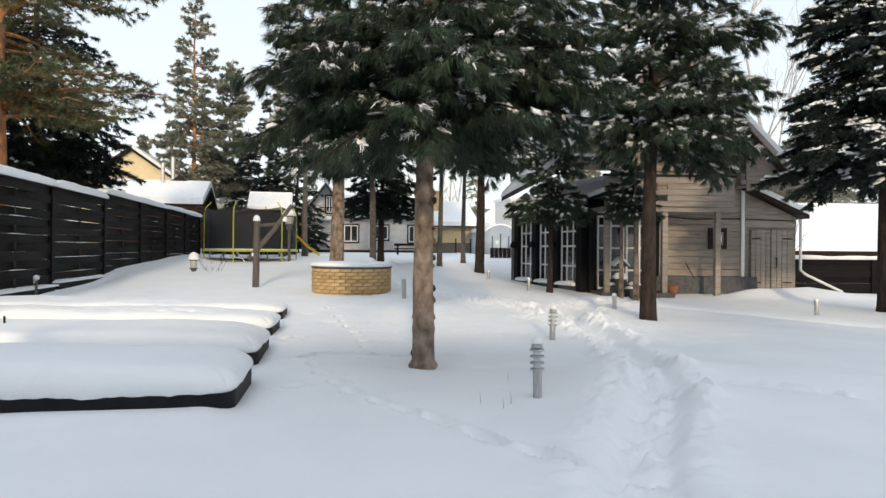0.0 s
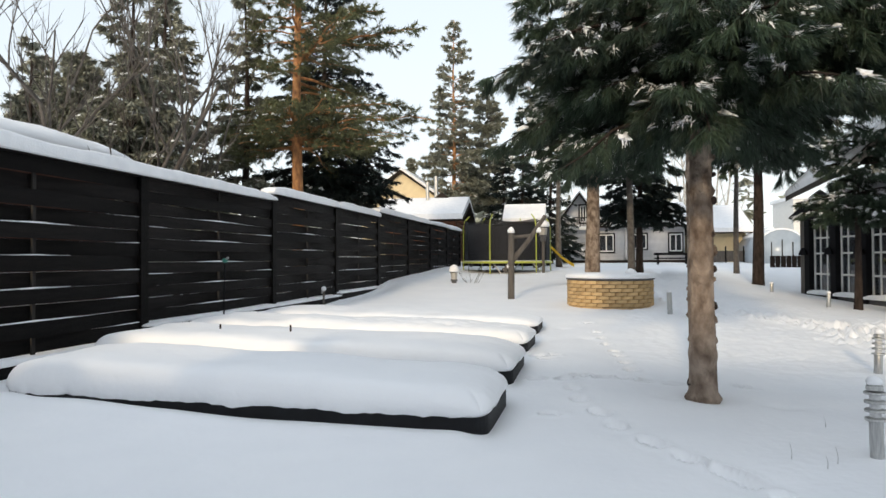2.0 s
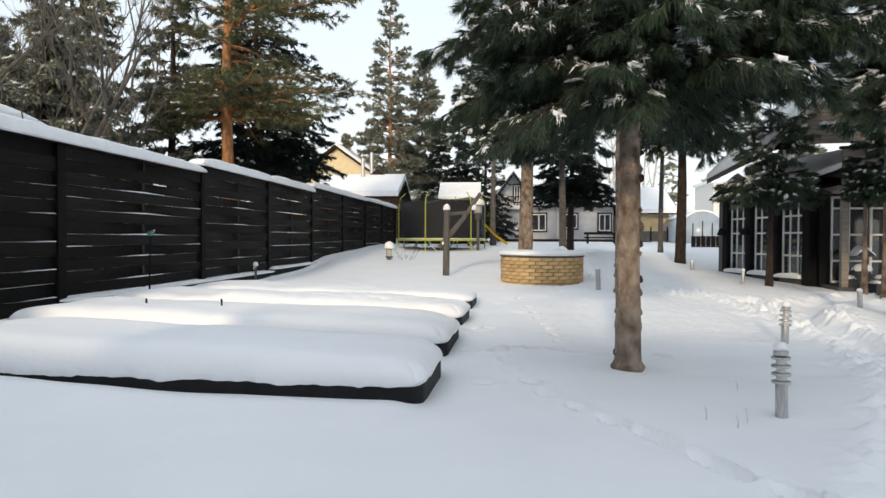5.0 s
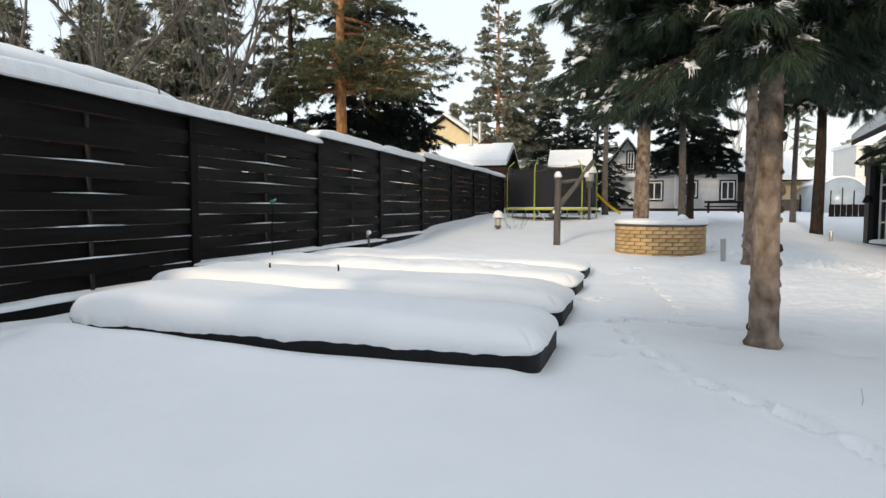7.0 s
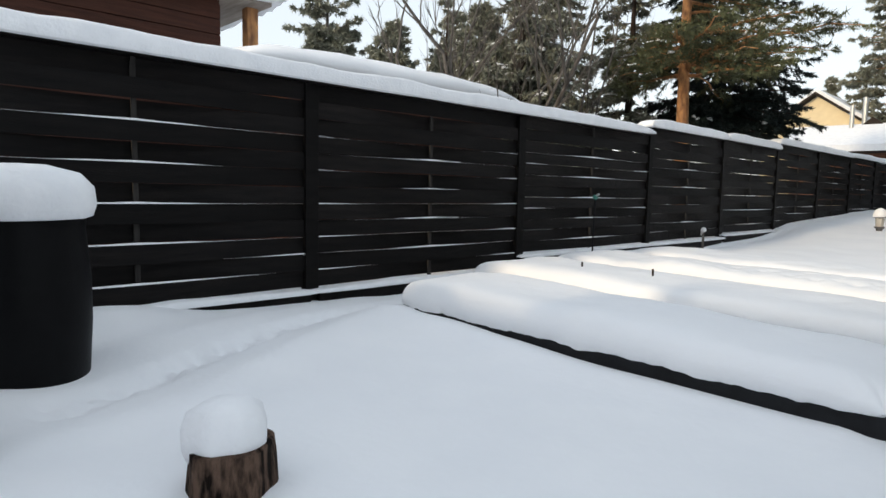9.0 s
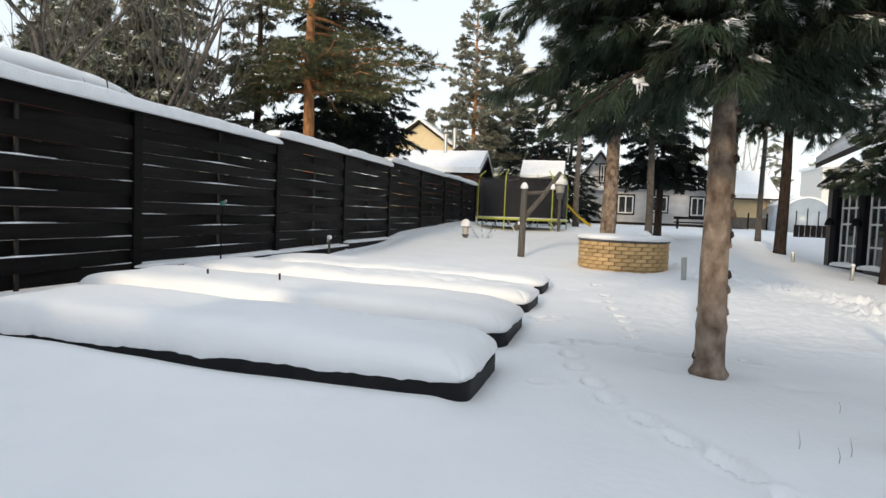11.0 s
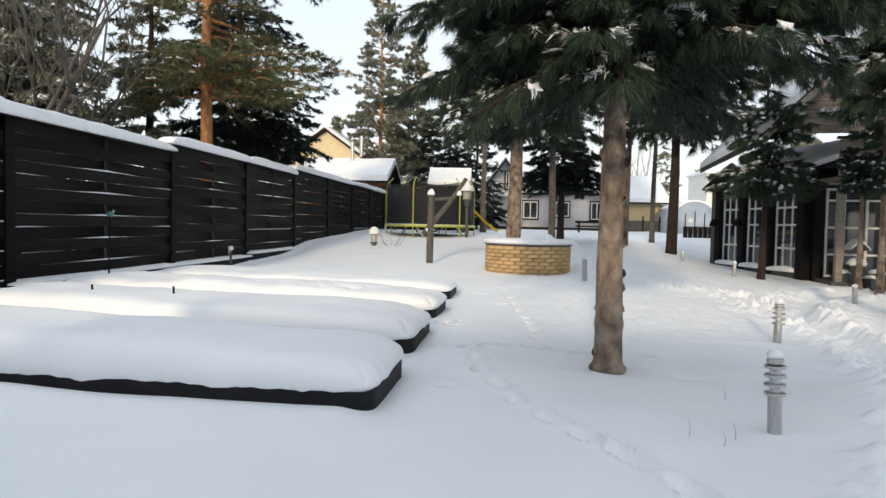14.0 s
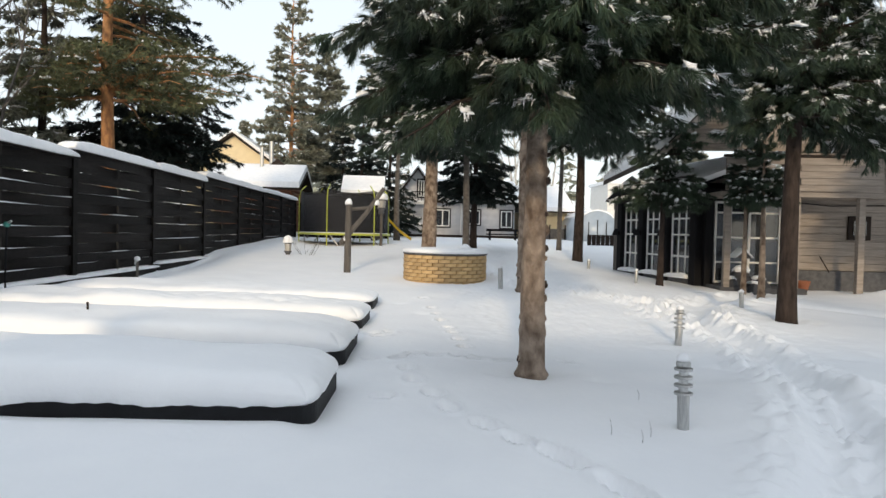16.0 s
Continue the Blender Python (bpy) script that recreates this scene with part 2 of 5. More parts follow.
def snow_slab(x0, x1, y0, y1, z0, h, nx=24, ny=12, power=3.0, rough=0.02, seed=0.0, lip=0.0, sag=0.0, corner=0.0, blunt=2.7, dents=(), tilt=0.0):
    """A rounded pillow of snow that lies on z0."""
    bm = bmesh.new()
    top = []
    for j in range(ny + 1):
        row = []
        for i in range(nx + 1):
            u, v = 2 * i / nx - 1, 2 * j / ny - 1
            u, v = math.copysign(1 - (1 - abs(u)) ** 1.6, u), math.copysign(1 - (1 - abs(v)) ** 1.6, v)
            edge = max(0.0, (1 - abs(u) ** power) * (1 - abs(v) ** power)) ** (1 / blunt)
            x, y = x0 + (u + 1) / 2 * (x1 - x0), y0 + (v + 1) / 2 * (y1 - y0)
            # the corners are drawn in, so that the outline is round
            cx, cy = (x0 + x1) / 2, (y0 + y1) / 2
            if corner:
                ax, ay = abs(x - cx) - ((x1 - x0) / 2 - corner), abs(y - cy) - ((y1 - y0) / 2 - corner)
                if ax > 0 and ay > 0:
                    k = max(ax, ay) / math.hypot(ax, ay)
                    x -= math.copysign(ax * (1 - k), x - cx)
                    y -= math.copysign(ay * (1 - k), y - cy)
            else:
                k = (abs(u) * abs(v)) ** 40 * 0.035
                x -= math.copysign(k, u)
                y -= math.copysign(k, v)
            n = noise.noise((x * 1.1 + seed, y * 1.1, seed)) * 2.0 + noise.noise((x * 4 + seed, y * 4, 3.1)) * 0.7
            drop = sag * (1 - edge) * (0.6 + noise.noise((x * 3 + seed, y * 3, 7)) * 1.2 + noise.noise((x * 11 + seed, y * 11, 7)) * 0.8)
            if corner and edge <= 0:  # the foot is drawn in under the bulge
                x -= math.copysign(0.03, u) if abs(u) > 0.999 else 0.0
                y -= math.copysign(0.03, v) if abs(v) > 0.999 else 0.0
            pit = sum(0.035 * math.exp(-((x - q[0]) / 0.07) ** 2 - ((y - q[1]) / 0.055) ** 2) for q in dents if abs(x - q[0]) < 0.2)
            row.append(bm.verts.new((x, y, z0 + (h + tilt * u) * edge + rough * n * (0.25 + edge) - drop - pit + lip * (1 - edge))))
        top.append(row)
    for j in range(ny):
        for i in range(nx):
            bm.faces.new((top[j][i], top[j][i + 1], top[j + 1][i + 1], top[j + 1][i]))
    rim = top[0] + [r[-1] for r in top[1:]] + top[-1][-2::-1] + [r[0] for r in top[-2:0:-1]]
    low = [bm.verts.new((v.co.x * 0.985 + 0.015 * (x0 + x1) / 2, v.co.y * 0.97 + 0.03 * (y0 + y1) / 2, min(v.co.z - 0.012, z0 - 0.005 + lip))) for v in rim]
    for i in range(len(rim)):
        k = (i + 1) % len(rim)
        bm.faces.new((rim[k], rim[i], low[i], low[k]))
    bm.faces.new(low)
    bmesh.ops.recalc_face_normals(bm, faces=list(bm.faces))
    return bm


# ---------------------------------------------------------------- ground
def rise(x, y):
    """The lie of the snow without its paths and prints."""
    base = np.interp(y, (-60, 6, 10, 14, 20, 28, 36, 46, 80, 600), (0, 0.0, 0.07, 0.2, 0.42, 0.7, 0.88, 1.02, 1.2, 2.0))
    right = smooth(4, 9.5, x) * (1 - smooth(19, 32, y))
    return base * (1 - 0.92 * right)


WALKED = [(2.2, -3.0), (2.1, 0.2), (2.12, 1.48), (2.5, 2.16), (3.12, 3.02), (3.72, 3.96), (4.19, 5.1), (4.64, 6.86), (4.95, 8.9), (4.81, 10.7), (4.07, 12.0), (3.3, 12.9), (2.9, 15.5), (3.4, 20.0), (4.5, 30.0)]
TO_PORCH = [(4.9, 9.2), (6.2, 11.4), (7.6, 12.6), (9.0, 13.6)]
BRANCH = [(3.72, 3.9), (4.4, 3.9), (5.2, 3.2), (6.5, 2.4), (9.0, 1.0)]
LEDGE = [(7.6, 11.5), (8.1, 10.87), (8.85, 9.82), (9.5, 8.34), (10.0, 7.44), (11.0, 5.5)]
PRINTS = [(1.9, 2.15), (1.62, 2.61), (1.41, 3.11), (1.2, 3.4), (1.01, 3.7), (0.79, 4.1), (0.69, 4.48), (0.53, 4.94), (0.47, 5.34), (0.4, 5.8), (0.54, 5.97), (0.75, 5.94), (1.01, 5.9), (1.17, 5.8), (1.45, 5.7), (2.1, 5.75), (1.1, 6.4), (1.08, 6.85), (1.05, 7.35), (1.02, 7.83), (0.95, 8.5), (0.91, 9.12), (0.86, 9.73), (0.75, 10.87), (0.15, 6.9), (0.05, 7.1), (0.22, 7.2), (0.1, 5.75), (0.3, 4.4)]


def near_line(x, y, line):
    """Distance from a polyline, with the side on which the point lies."""
    best, side = np.full(x.shape, 1e9), np.zeros(x.shape)
    for (ax, ay), (bx, by) in zip(line, line[1:]):
        dx, dy = bx - ax, by - ay
        t = np.clip(((x - ax) * dx + (y - ay) * dy) / (dx * dx + dy * dy), 0, 1)
        d = np.hypot(x - ax - t * dx, y - ay - t * dy)
        s = (x - ax) * dy - (y - ay) * dx
        side = np.where(d < best, np.sign(s), side)
        best = np.minimum(best, d)
    return best, side


_rng = np.random.default_rng(5)
WAVES = [(*_rng.normal(0, 1, 2), *_rng.uniform(0, 6.3, 1)) for _ in range(40)]


def ripple(x, y, freq, first, last):
    out = np.zeros(np.shape(x))
    for a, b, c in WAVES[first:last]:
        out = out + np.sin(x * a * freq + y * b * freq + c + 1.3 * np.sin(x * b * freq * 0.6 + c * 2))
    return out / math.sqrt(last - first)


def lie(x, y):
    z = rise(x, y)
    z = z + 0.018 * ripple(x, y, 0.9, 0, 10) + 0.006 * ripple(x, y, 3.2, 10, 22)
    z = z + 0.1 * np.exp(-((x + 4.0) / 1.2) ** 2) * smooth(1.0, 3.5, y) * (1 - smooth(12, 16, y))
    z = z + 0.045 * np.exp(-((y - 3.62 - 0.042 * (x + 2.3)) / 0.22) ** 2) * smooth(-4.8, -4.4, x) * (1 - smooth(-0.4, -0.1, x))
    z = z + 0.2 * np.exp(-((x + 5.5) / 0.55) ** 2 - ((y - 1.1) / 0.9) ** 2)
    # drift along the fence and a swell in front of the shed
    z = z - 0.06 * np.exp(-((x + 5.7) / 0.4) ** 2) * smooth(1.5, 2.5, y) * (1 - smooth(8, 10, y)) + 0.06 * np.exp(-((x + 5.9) / 0.5) ** 2) * (y < 36) * (0.45 + 0.5 * np.sin(y * 0.9)) * smooth(-6, 0, y)
    z = z - 0.17 * np.exp(-((x + 5.6) / 0.33) ** 2) * smooth(7.3, 7.8, y) * (1 - smooth(18, 21, y))
    z = z + 0.1 * smooth(-5.2, -3.6, -8.8 - x) * smooth(16, 22, y) * (1 - smooth(30, 36, y))
    z = z + 0.3 * np.exp(-((x - 13.9) / 1.2) ** 2 - ((y - 13.6) / 0.8) ** 2) + 0.18 * np.exp(-((x - 12.3) / 0.7) ** 2 - ((y - 13.7) / 0.5) ** 2)
    lumps = np.array([0.7 * noise.noise((a * 4.5, b * 4.5, 0.3)) + 0.9 * noise.noise((a * 9.0, b * 9.0, 4.3)) + 0.6 * noise.noise((a * 17.0, b * 17.0, 8.3)) if -7 < a < 15 and -4 < b < 40 else 0.0 for a, b in zip(x, y)]) * 1.5
    z = z + 0.013 * lumps * smooth(5.5, 8, y) * smooth(0.8, 2, x) * (1 - smooth(16, 20, y)) * (1 - smooth(5.5, 7, x))
    d, s = near_line(x, y, WALKED)
    z = z - (0.12 + 0.07 * lumps) * (1 - smooth(0.08, 0.3, d)) + 0.025 * np.exp(-((d - 0.4) / 0.15) ** 2) * (1 + 0.8 * lumps)
    z = z + 0.04 * lumps * (1 - smooth(0.2, 0.75, d)) * smooth(1.5, 4, y) * (0.4 + 0.6 * smooth(-0.2, 0.8, lumps))
    d, s = near_line(x, y, TO_PORCH)
    z = z - (0.11 + 0.07 * lumps) * (1 - smooth(0.1, 0.5, d)) + 0.05 * lumps * (1 - smooth(0.4, 1.2, d))
    d, s = near_line(x, y, BRANCH)
    z = z - (0.05 + 0.03 * lumps) * (1 - smooth(0.05, 0.4, d)) + 0.08 * np.exp(-((d - 0.7) / 0.4) ** 2)
    d, s = near_line(x, y, LEDGE)
    z = z - 0.17 * (1 - smooth(0.1, 0.3, d)) * (1 + 0.3 * lumps) + 0.05 * np.exp(-((d - 0.6) / 0.3) ** 2)
    for i, (px, py) in enumerate(PRINTS):
        nx, ny = PRINTS[min(i + 1, len(PRINTS) - 1)]
        a = math.atan2(ny - py, nx - px) if i < 23 else 0.5 * math.sin(i * 2.1)
        long, wide = (0.19, 0.06) if i < 3 else (0.11, 0.06) if i < 10 else (0.085, 0.055)
        u, v = (x - px) * math.cos(a) + (y - py) * math.sin(a), -(x - px) * math.sin(a) + (y - py) * math.cos(a)
        q = (u / long) ** 2 + (v / wide) ** 2
        z = z - 0.2 * np.exp(-(q ** 2.4)) + 0.02 * np.exp(-((np.sqrt(q) - 1.5) / 0.35) ** 2)
    # shallow old dimples
    for i in range(60):
        px, py = 1.5 + 6 * math.sin(i * 12.9898) * 0.9, 6 + 9 * abs(math.sin(i * 78.233)) - 3
        if px > 0.2:
            z = z - 0.03 * np.exp(-(((x - px) / 0.13) ** 2 + ((y - py) / 0.1) ** 2))
    # hollows round the trunks
    for px, py in ((1.72, 5.2), (6.54, 9.0), (6.8, 14.7)):
        z = z - 0.05 * np.exp(-(((x - px) / 0.22) ** 2 + ((y - py) / 0.22) ** 2))
    # the hollow where someone walked past the barrel
    d, s = near_line(x, y, [(-3.6, 0.5), (-4.2, 1.6), (-4.7, 2.7), (-5.1, 4.2)])
    z = z - 0.09 * (1 - smooth(0.03, 0.26, d)) * (1 + 0.6 * lumps) + 0.04 * np.exp(-((d - 0.55) / 0.2) ** 2)
    return z


def height(x, y):
    return float(lie(np.array([float(x)]), np.array([float(y)]))[0])


def spaced(near0, near1, step, far):
    inner = np.arange(near0, near1 + step / 2, step)
    out, s, v = [], step, near1
    while v < far:
        s *= 1.22
        v += s
        out.append(v)
    lo, s, v = [], step, near0
    while v > -far:
        s *= 1.22
        v -= s
        lo.append(v)
    return np.array(lo[::-1] + inner.tolist() + out)


gx, gy = spaced(-6.5, 11.0, 0.055, 700), spaced(-1.0, 15.0, 0.055, 900)
gx = np.sort(np.concatenate([gx[(gx < 0) | (gx > 5.2)], np.arange(0.01, 5.2, 0.032)]))
gy = np.sort(np.concatenate([gy[(gy < 1.2) | (gy > 8)], np.arange(1.21, 8.0, 0.032)]))
GX, GY = np.meshgrid(gx, gy)
GZ = lie(GX.ravel(), GY.ravel())
cols = len(gx)
quad = np.arange(len(gy) * cols).reshape(len(gy), cols)
faces = np.stack([quad[:-1, :-1], quad[:-1, 1:], quad[1:, 1:], quad[1:, :-1]], -1).reshape(-1, 4)
ground_mesh = bpy.data.meshes.new("ground")
ground_mesh.vertices.add(GZ.size)
ground_mesh.vertices.foreach_set("co", np.stack([GX.ravel(), GY.ravel(), GZ], -1).ravel())
ground_mesh.loops.add(faces.size)
ground_mesh.loops.foreach_set("vertex_index", faces.ravel())
ground_mesh.polygons.add(len(faces))
ground_mesh.polygons.foreach_set("loop_start", np.arange(0, faces.size, 4))
ground_mesh.polygons.foreach_set("use_smooth", np.ones(len(faces), bool))
ground_mesh.update()
ground = new("ground", ground_mesh)
ground_mesh.materials.append(M_SNOW)
tagged(ground, "deep untouched garden snow with trodden paths and animal tracks", "snow", kind="structure")


# ---------------------------------------------------------------- woven fence along the garden
FX = -5.94
POSTS = [-8.1, -4.2, -0.27, 3.63, 7.53, 11.76, 15.47, 19.3, 23.25, 27.2, 31.1, 35.0]
CAPS = [2.55, 2.55, 2.55, 2.55, 2.55, 2.71, 2.71, 2.87, 2.88, 2.9, 2.95]
BASES = [0.1, 0.1, 0.1, 0.1, 0.29, 0.29, 0.36, 0.4, 0.45, 0.5, 0.55]
fence = thing("fence", FX, 0, 0, "black-stained woven board fence with a cap of snow", "fence", kind="structure")
for i, py in enumerate(POSTS):
    c = max(CAPS[max(i - 1, 0)], CAPS[min(i, len(CAPS) - 1)])
    part("post", box(-0.05, 0.06, py - 0.09, py + 0.09, -0.6, c, 0.008), M_FENCE, fence)


def slat_mesh(length, bow, w=0.172, th=0.02, n=14):
    """A board that bends round the middle batten."""
    bm = bmesh.new()
    rings = []
    for k in range(n + 1):
        y = length * (k / n - 0.5)
        x = bow * (0.5 + 0.5 * math.cos(2 * math.pi * (k / n - 0.5))) - bow * 0.25
        rings.append([bm.verts.new((x + sx * th / 2, y, sz * w / 2)) for sx, sz in ((-1, -1), (1, -1), (1, 1), (-1, 1))])
    for a, b in zip(rings, rings[1:]):
        for q in range(4):
            bm.faces.new((a[q], a[(q + 1) % 4], b[(q + 1) % 4], b[q]))
    bm.faces.new(rings[0])
    bm.faces.new(rings[-1][::-1])
    bmesh.ops.recalc_face_normals(bm, faces=list(bm.faces))
    me = bpy.data.meshes.new("slat")
    bm.to_mesh(me)
    bm.free()
    me.materials.append(M_FENCE)
    return me


def snow_line_mesh(length, front, start):
    """The thin snow that lies on a board's upper edge where it leans out."""
    bm = bmesh.new()
    rings = []
    n = 16
    rnd = random.Random(int(length * 1000) + front)
    far = start > 11  # less snow lodged past the drift
    for k in range(n + 1):
        u = k / n - 0.5
        y = length * u
        bow = 0.075 if front else -0.075
        x = bow * (0.5 + 0.5 * math.cos(2 * math.pi * u)) - bow * 0.25
        # it lies where the board stands forward of the one above: amid a front board, by the posts on a back one
        t = max(0.0, math.cos(math.pi * u * 2.0) * (4.0 if far else 1.5) - (3.0 if far else 0.5) if front else -math.cos(math.pi * u * 2.0) * 1.2 - 0.6) * rnd.uniform(0.45, 1.25)
        rings.append([bm.verts.new((x + a, y, b)) for a, b in ((-0.01, -0.004), (0.0115, -0.004), (0.009, 0.016 * t - 0.002), (-0.008, 0.016 * t - 0.002))])
    for a, b in zip(rings, rings[1:]):
        for q in range(4):
            bm.faces.new((a[q], a[(q + 1) % 4], b[(q + 1) % 4], b[q]))
    bmesh.ops.recalc_face_normals(bm, faces=list(bm.faces))
    me = bpy.data.meshes.new("snow_line")
    bm.to_mesh(me)
    bm.free()
    me.materials.append(M_SNOWCAP)
    return me


rnd = random.Random(11)
for i in range(len(POSTS) - 1):
    y0, y1 = POSTS[i] + 0.06, POSTS[i + 1] - 0.06
    L, mid, base, cap = y1 - y0, (POSTS[i] + POSTS[i + 1]) / 2, BASES[i], CAPS[i]
    count = 12
    pitch = (cap - 0.004 - base - 0.06) / count
    front, back = slat_mesh(L, 0.075, pitch * (0.98 if i < 5 else 0.995)), slat_mesh(L, -0.075, pitch * (0.98 if i < 5 else 0.995))
    sf, sb = snow_line_mesh(L, 1, y0), snow_line_mesh(L, 0, y0)
    part("batten", box(-0.014, 0.014, mid - 0.025, mid + 0.025, base, cap, 0.003), M_BATTEN, fence, "thin grey-black batten")
    for k in range(count):
        z = base + 0.06 + pitch * (k + 0.5)
        m = pose(0.0, (y0 + y1) / 2, z + rnd.uniform(-0.006, 0.006), rnd.uniform(-0.12, 0.12), rnd.uniform(-1.5, 1.5), 0)
        shared("slat", front if k % 2 == i % 2 else back, m, fence)
        if k < 9 and rnd.random() < (0.85 if i < 5 else 0.75 if k % 2 == i % 2 else 0.0):
            shared("snow_line", sf if k % 2 == i % 2 else sb, pose(0.0, (y0 + y1) / 2, z + pitch * 0.487), fence)
    part("cap_board", box(-0.09, 0.1, POSTS[i] + (0.0 if i else -0.1), POSTS[i + 1] - 0.004, cap, cap + 0.03, 0.005), M_FENCE, fence)
    part("base_beam", box(-0.06, 0.13, POSTS[i] + 0.06, POSTS[i + 1] - 0.06, -0.6, base, 0.01), M_FENCE, fence)
    part("base_snow", snow_slab(-0.0, 0.19, POSTS[i] - 0.08, POSTS[i + 1] + 0.06, base, 0.06, 8, 60, 5.0, 0.012, i * 1.7), M_SNOWCAP, fence, "", True)

for i, (a, b) in enumerate(((0, 4), (5, 5), (6, 6), (7, 8), (9, 10))):
    first = CAPS[a] > CAPS[max(a - 1, 0)]
    part("snow_cap", snow_slab(-0.2, 0.18, POSTS[a] - (0.22 if first else 0.02), POSTS[b + 1] - 0.05, CAPS[a] + 0.03, 0.18, 10, 50 + 40 * (b - a), 9.0, 0.014, i * 3.3), M_SNOWCAP, fence, "", True)

# ---------------------------------------------------------------- raised beds under snow
for i, (x0, x1, y0, y1, z0) in enumerate(((-4.5, -0.12, 3.74, 4.88, 0.0), (-5.2, -0.1, 5.55, 6.75, 0.02), (-5.3, -0.08, 7.45, 8.65, 0.04), (-5.3, -0.06, 9.5, 10.6, 0.05))):
    bed = thing("raised_bed", 0, 0, z0, "dark raised garden bed buried under a thick rounded slab of snow", "garden bed", group="raised beds")
    bed.matrix_world = pose((x0 + x1) / 2, (y0 + y1) / 2, z0, 0, 0, -2.4)
    hx, hy = (x1 - x0) / 2 - 0.02, (y1 - y0) / 2 - 0.02
    rc = 0.12
    for a in (-1, 1):
        part("long_board", box(-hx + rc, hx - rc, a * hy - 0.02, a * hy + 0.02, -0.3, 0.125, 0.006), M_BEDBOX, bed)
        part("end_board", box(a * hx - 0.02, a * hx + 0.02, -hy + rc, hy - rc, -0.3, 0.125, 0.006), M_BEDBOX, bed)
        for b in (-1, 1):
            cb = bmesh.new()
            arc = [(math.cos(q), math.sin(q)) for q in np.linspace(0, math.pi / 2, 7)]
            rings = [[cb.verts.new((a * (hx - rc + r * c), b * (hy - rc + r * d), z)) for r, z in ((rc - 0.02, -0.3), (rc + 0.02, -0.3), (rc + 0.02, 0.125), (rc - 0.02, 0.125))] for c, d in arc]
            for p, q in zip(rings, rings[1:]):
                for k in range(4):
                    cb.faces.new((p[k], p[(k + 1) % 4], q[(k + 1) % 4], q[k]))
            cb.faces.new(rings[0])
            cb.faces.new(rings[-1][::-1])
            bmesh.ops.recalc_face_normals(cb, faces=list(cb.faces))
            part("corner_board", cb, M_BEDBOX, bed)
    dents = [(-0.9 + 0.083 * k + 0.09 * math.sin(k * 5.1), 0.3 * math.sin(k * 2.3) - 0.1) for k in range(38)] if i == 2 else ()
    part("snow", snow_slab(-hx - 0.06, hx + 0.045, -hy - 0.06, hy + 0.05, 0.14, (0.27, 0.26, 0.23, 0.18)[i], 150, 50, 8.0, (0.012, 0.014, 0.026, 0.02)[i], i * 5.1, sag=0.024, corner=0.22, blunt=3.1, dents=dents, tilt=-0.05), M_SNOW, bed, "smooth thick snow", True)
for x, y in ((-3.75, 6.1), (-2.85, 6.15)):
    st = thing("stake", x, y, 0.42, "thin dark wooden stake poking out of the snow", "stake", group="stakes in the bed")
    part("stick", tube([(0, 0, -0.3), (0.004, 0, 0.03), (0.0, 0.003, 0.08)], 0.012, 6), M_BROWN, st)
sp = thing("garden_sprinkler", -5.3, 8.75, 0.3, "thin dark pipe with a small green sprinkler head", "sprinkler")
part("pipe", tube([(0, 0, -0.3), (0.01, 0, 0.5), (0.02, 0.01, 0.95)], 0.014, 6), M_DARK, sp)
part("head", turned([(0.02, 0), (0.045, 0.02), (0.045, 0.06), (0.02, 0.08)], 10, None, 0.02, 0.01, 0.94), M_TEAL, sp)
part("nozzle", tube([(0.02, 0, 0.99), (0.1, -0.02, 1.03)], 0.018, 6), M_STEEL, sp)
va = thing("standpipe", -5.55, 13.7, 0.35, "small pale water standpipe with snow on it", "water pipe")
part("pipe", tube([(0, 0, -0.4), (0, 0, 0.18)], 0.03, 8), M_GREYWOOD, va)
part("tap", tube([(0, 0, 0.15), (0.0, -0.1, 0.17), (0.0, -0.12, 0.1)], 0.02, 6), M_STEEL, va)
part("snow", turned([(0.03, 0.17), (0.07, 0.2), (0.05, 0.26), (0.01, 0.28)], 10), M_SNOWCAP, va, "", True)


# ---------------------------------------------------------------- bollard lamps
def bollard(x, y, rings, h=0.36, r=0.042):
    z = height(x, y)
    b = thing("bollard_lamp", x, y, z, "brushed steel bollard garden lamp with snow on its top" if rings else "plain steel bollard garden lamp standing in deep snow", "garden lamp", group="bollard lamps", rz=x * 40)
    b.matrix_world = b.matrix_world @ pose(0, 0, 0, math.sin(x * 7) * 1.5, math.cos(y * 5) * 1.5, 0)
    if rings:
        part("stem", turned([(r, -0.35), (r, h - 0.2), (r * 0.97, h - 0.195)], 20), M_STEEL, b, "", True)
        part("lens", turned([(r * 0.78, h - 0.2), (r * 0.78, h - 0.01)], 16), M_LENS, b, "frosted lamp glass")
        for k in range(4):
            q = h - 0.185 + k * 0.055
            part("louvre", turned([(r * 0.8, q - 0.004), (r * 1.5, q - 0.008), (r * 1.55, q + 0.0), (r * 1.5, q + 0.008), (r * 0.8, q + 0.014)], 20), M_STEEL, b)
        part("top", turned([(r * 1.2, h), (r * 1.2, h + 0.025), (r * 0.9, h + 0.035)], 20), M_STEEL, b)
        h2 = h + 0.035
    else:
        part("stem", turned([(r, -0.35), (r, h), (r * 0.9, h + 0.012)], 20), M_STEEL, b, "", True)
        h2 = h + 0.01
    part("snow", turned([(r * 1.1, h2), (r * 1.15, h2 + 0.02), (r * 0.8, h2 + 0.045), (r * 0.2, h2 + 0.055)], 14, wobble=0.2, seed=x), M_SNOWCAP, b, "", True)
    return b


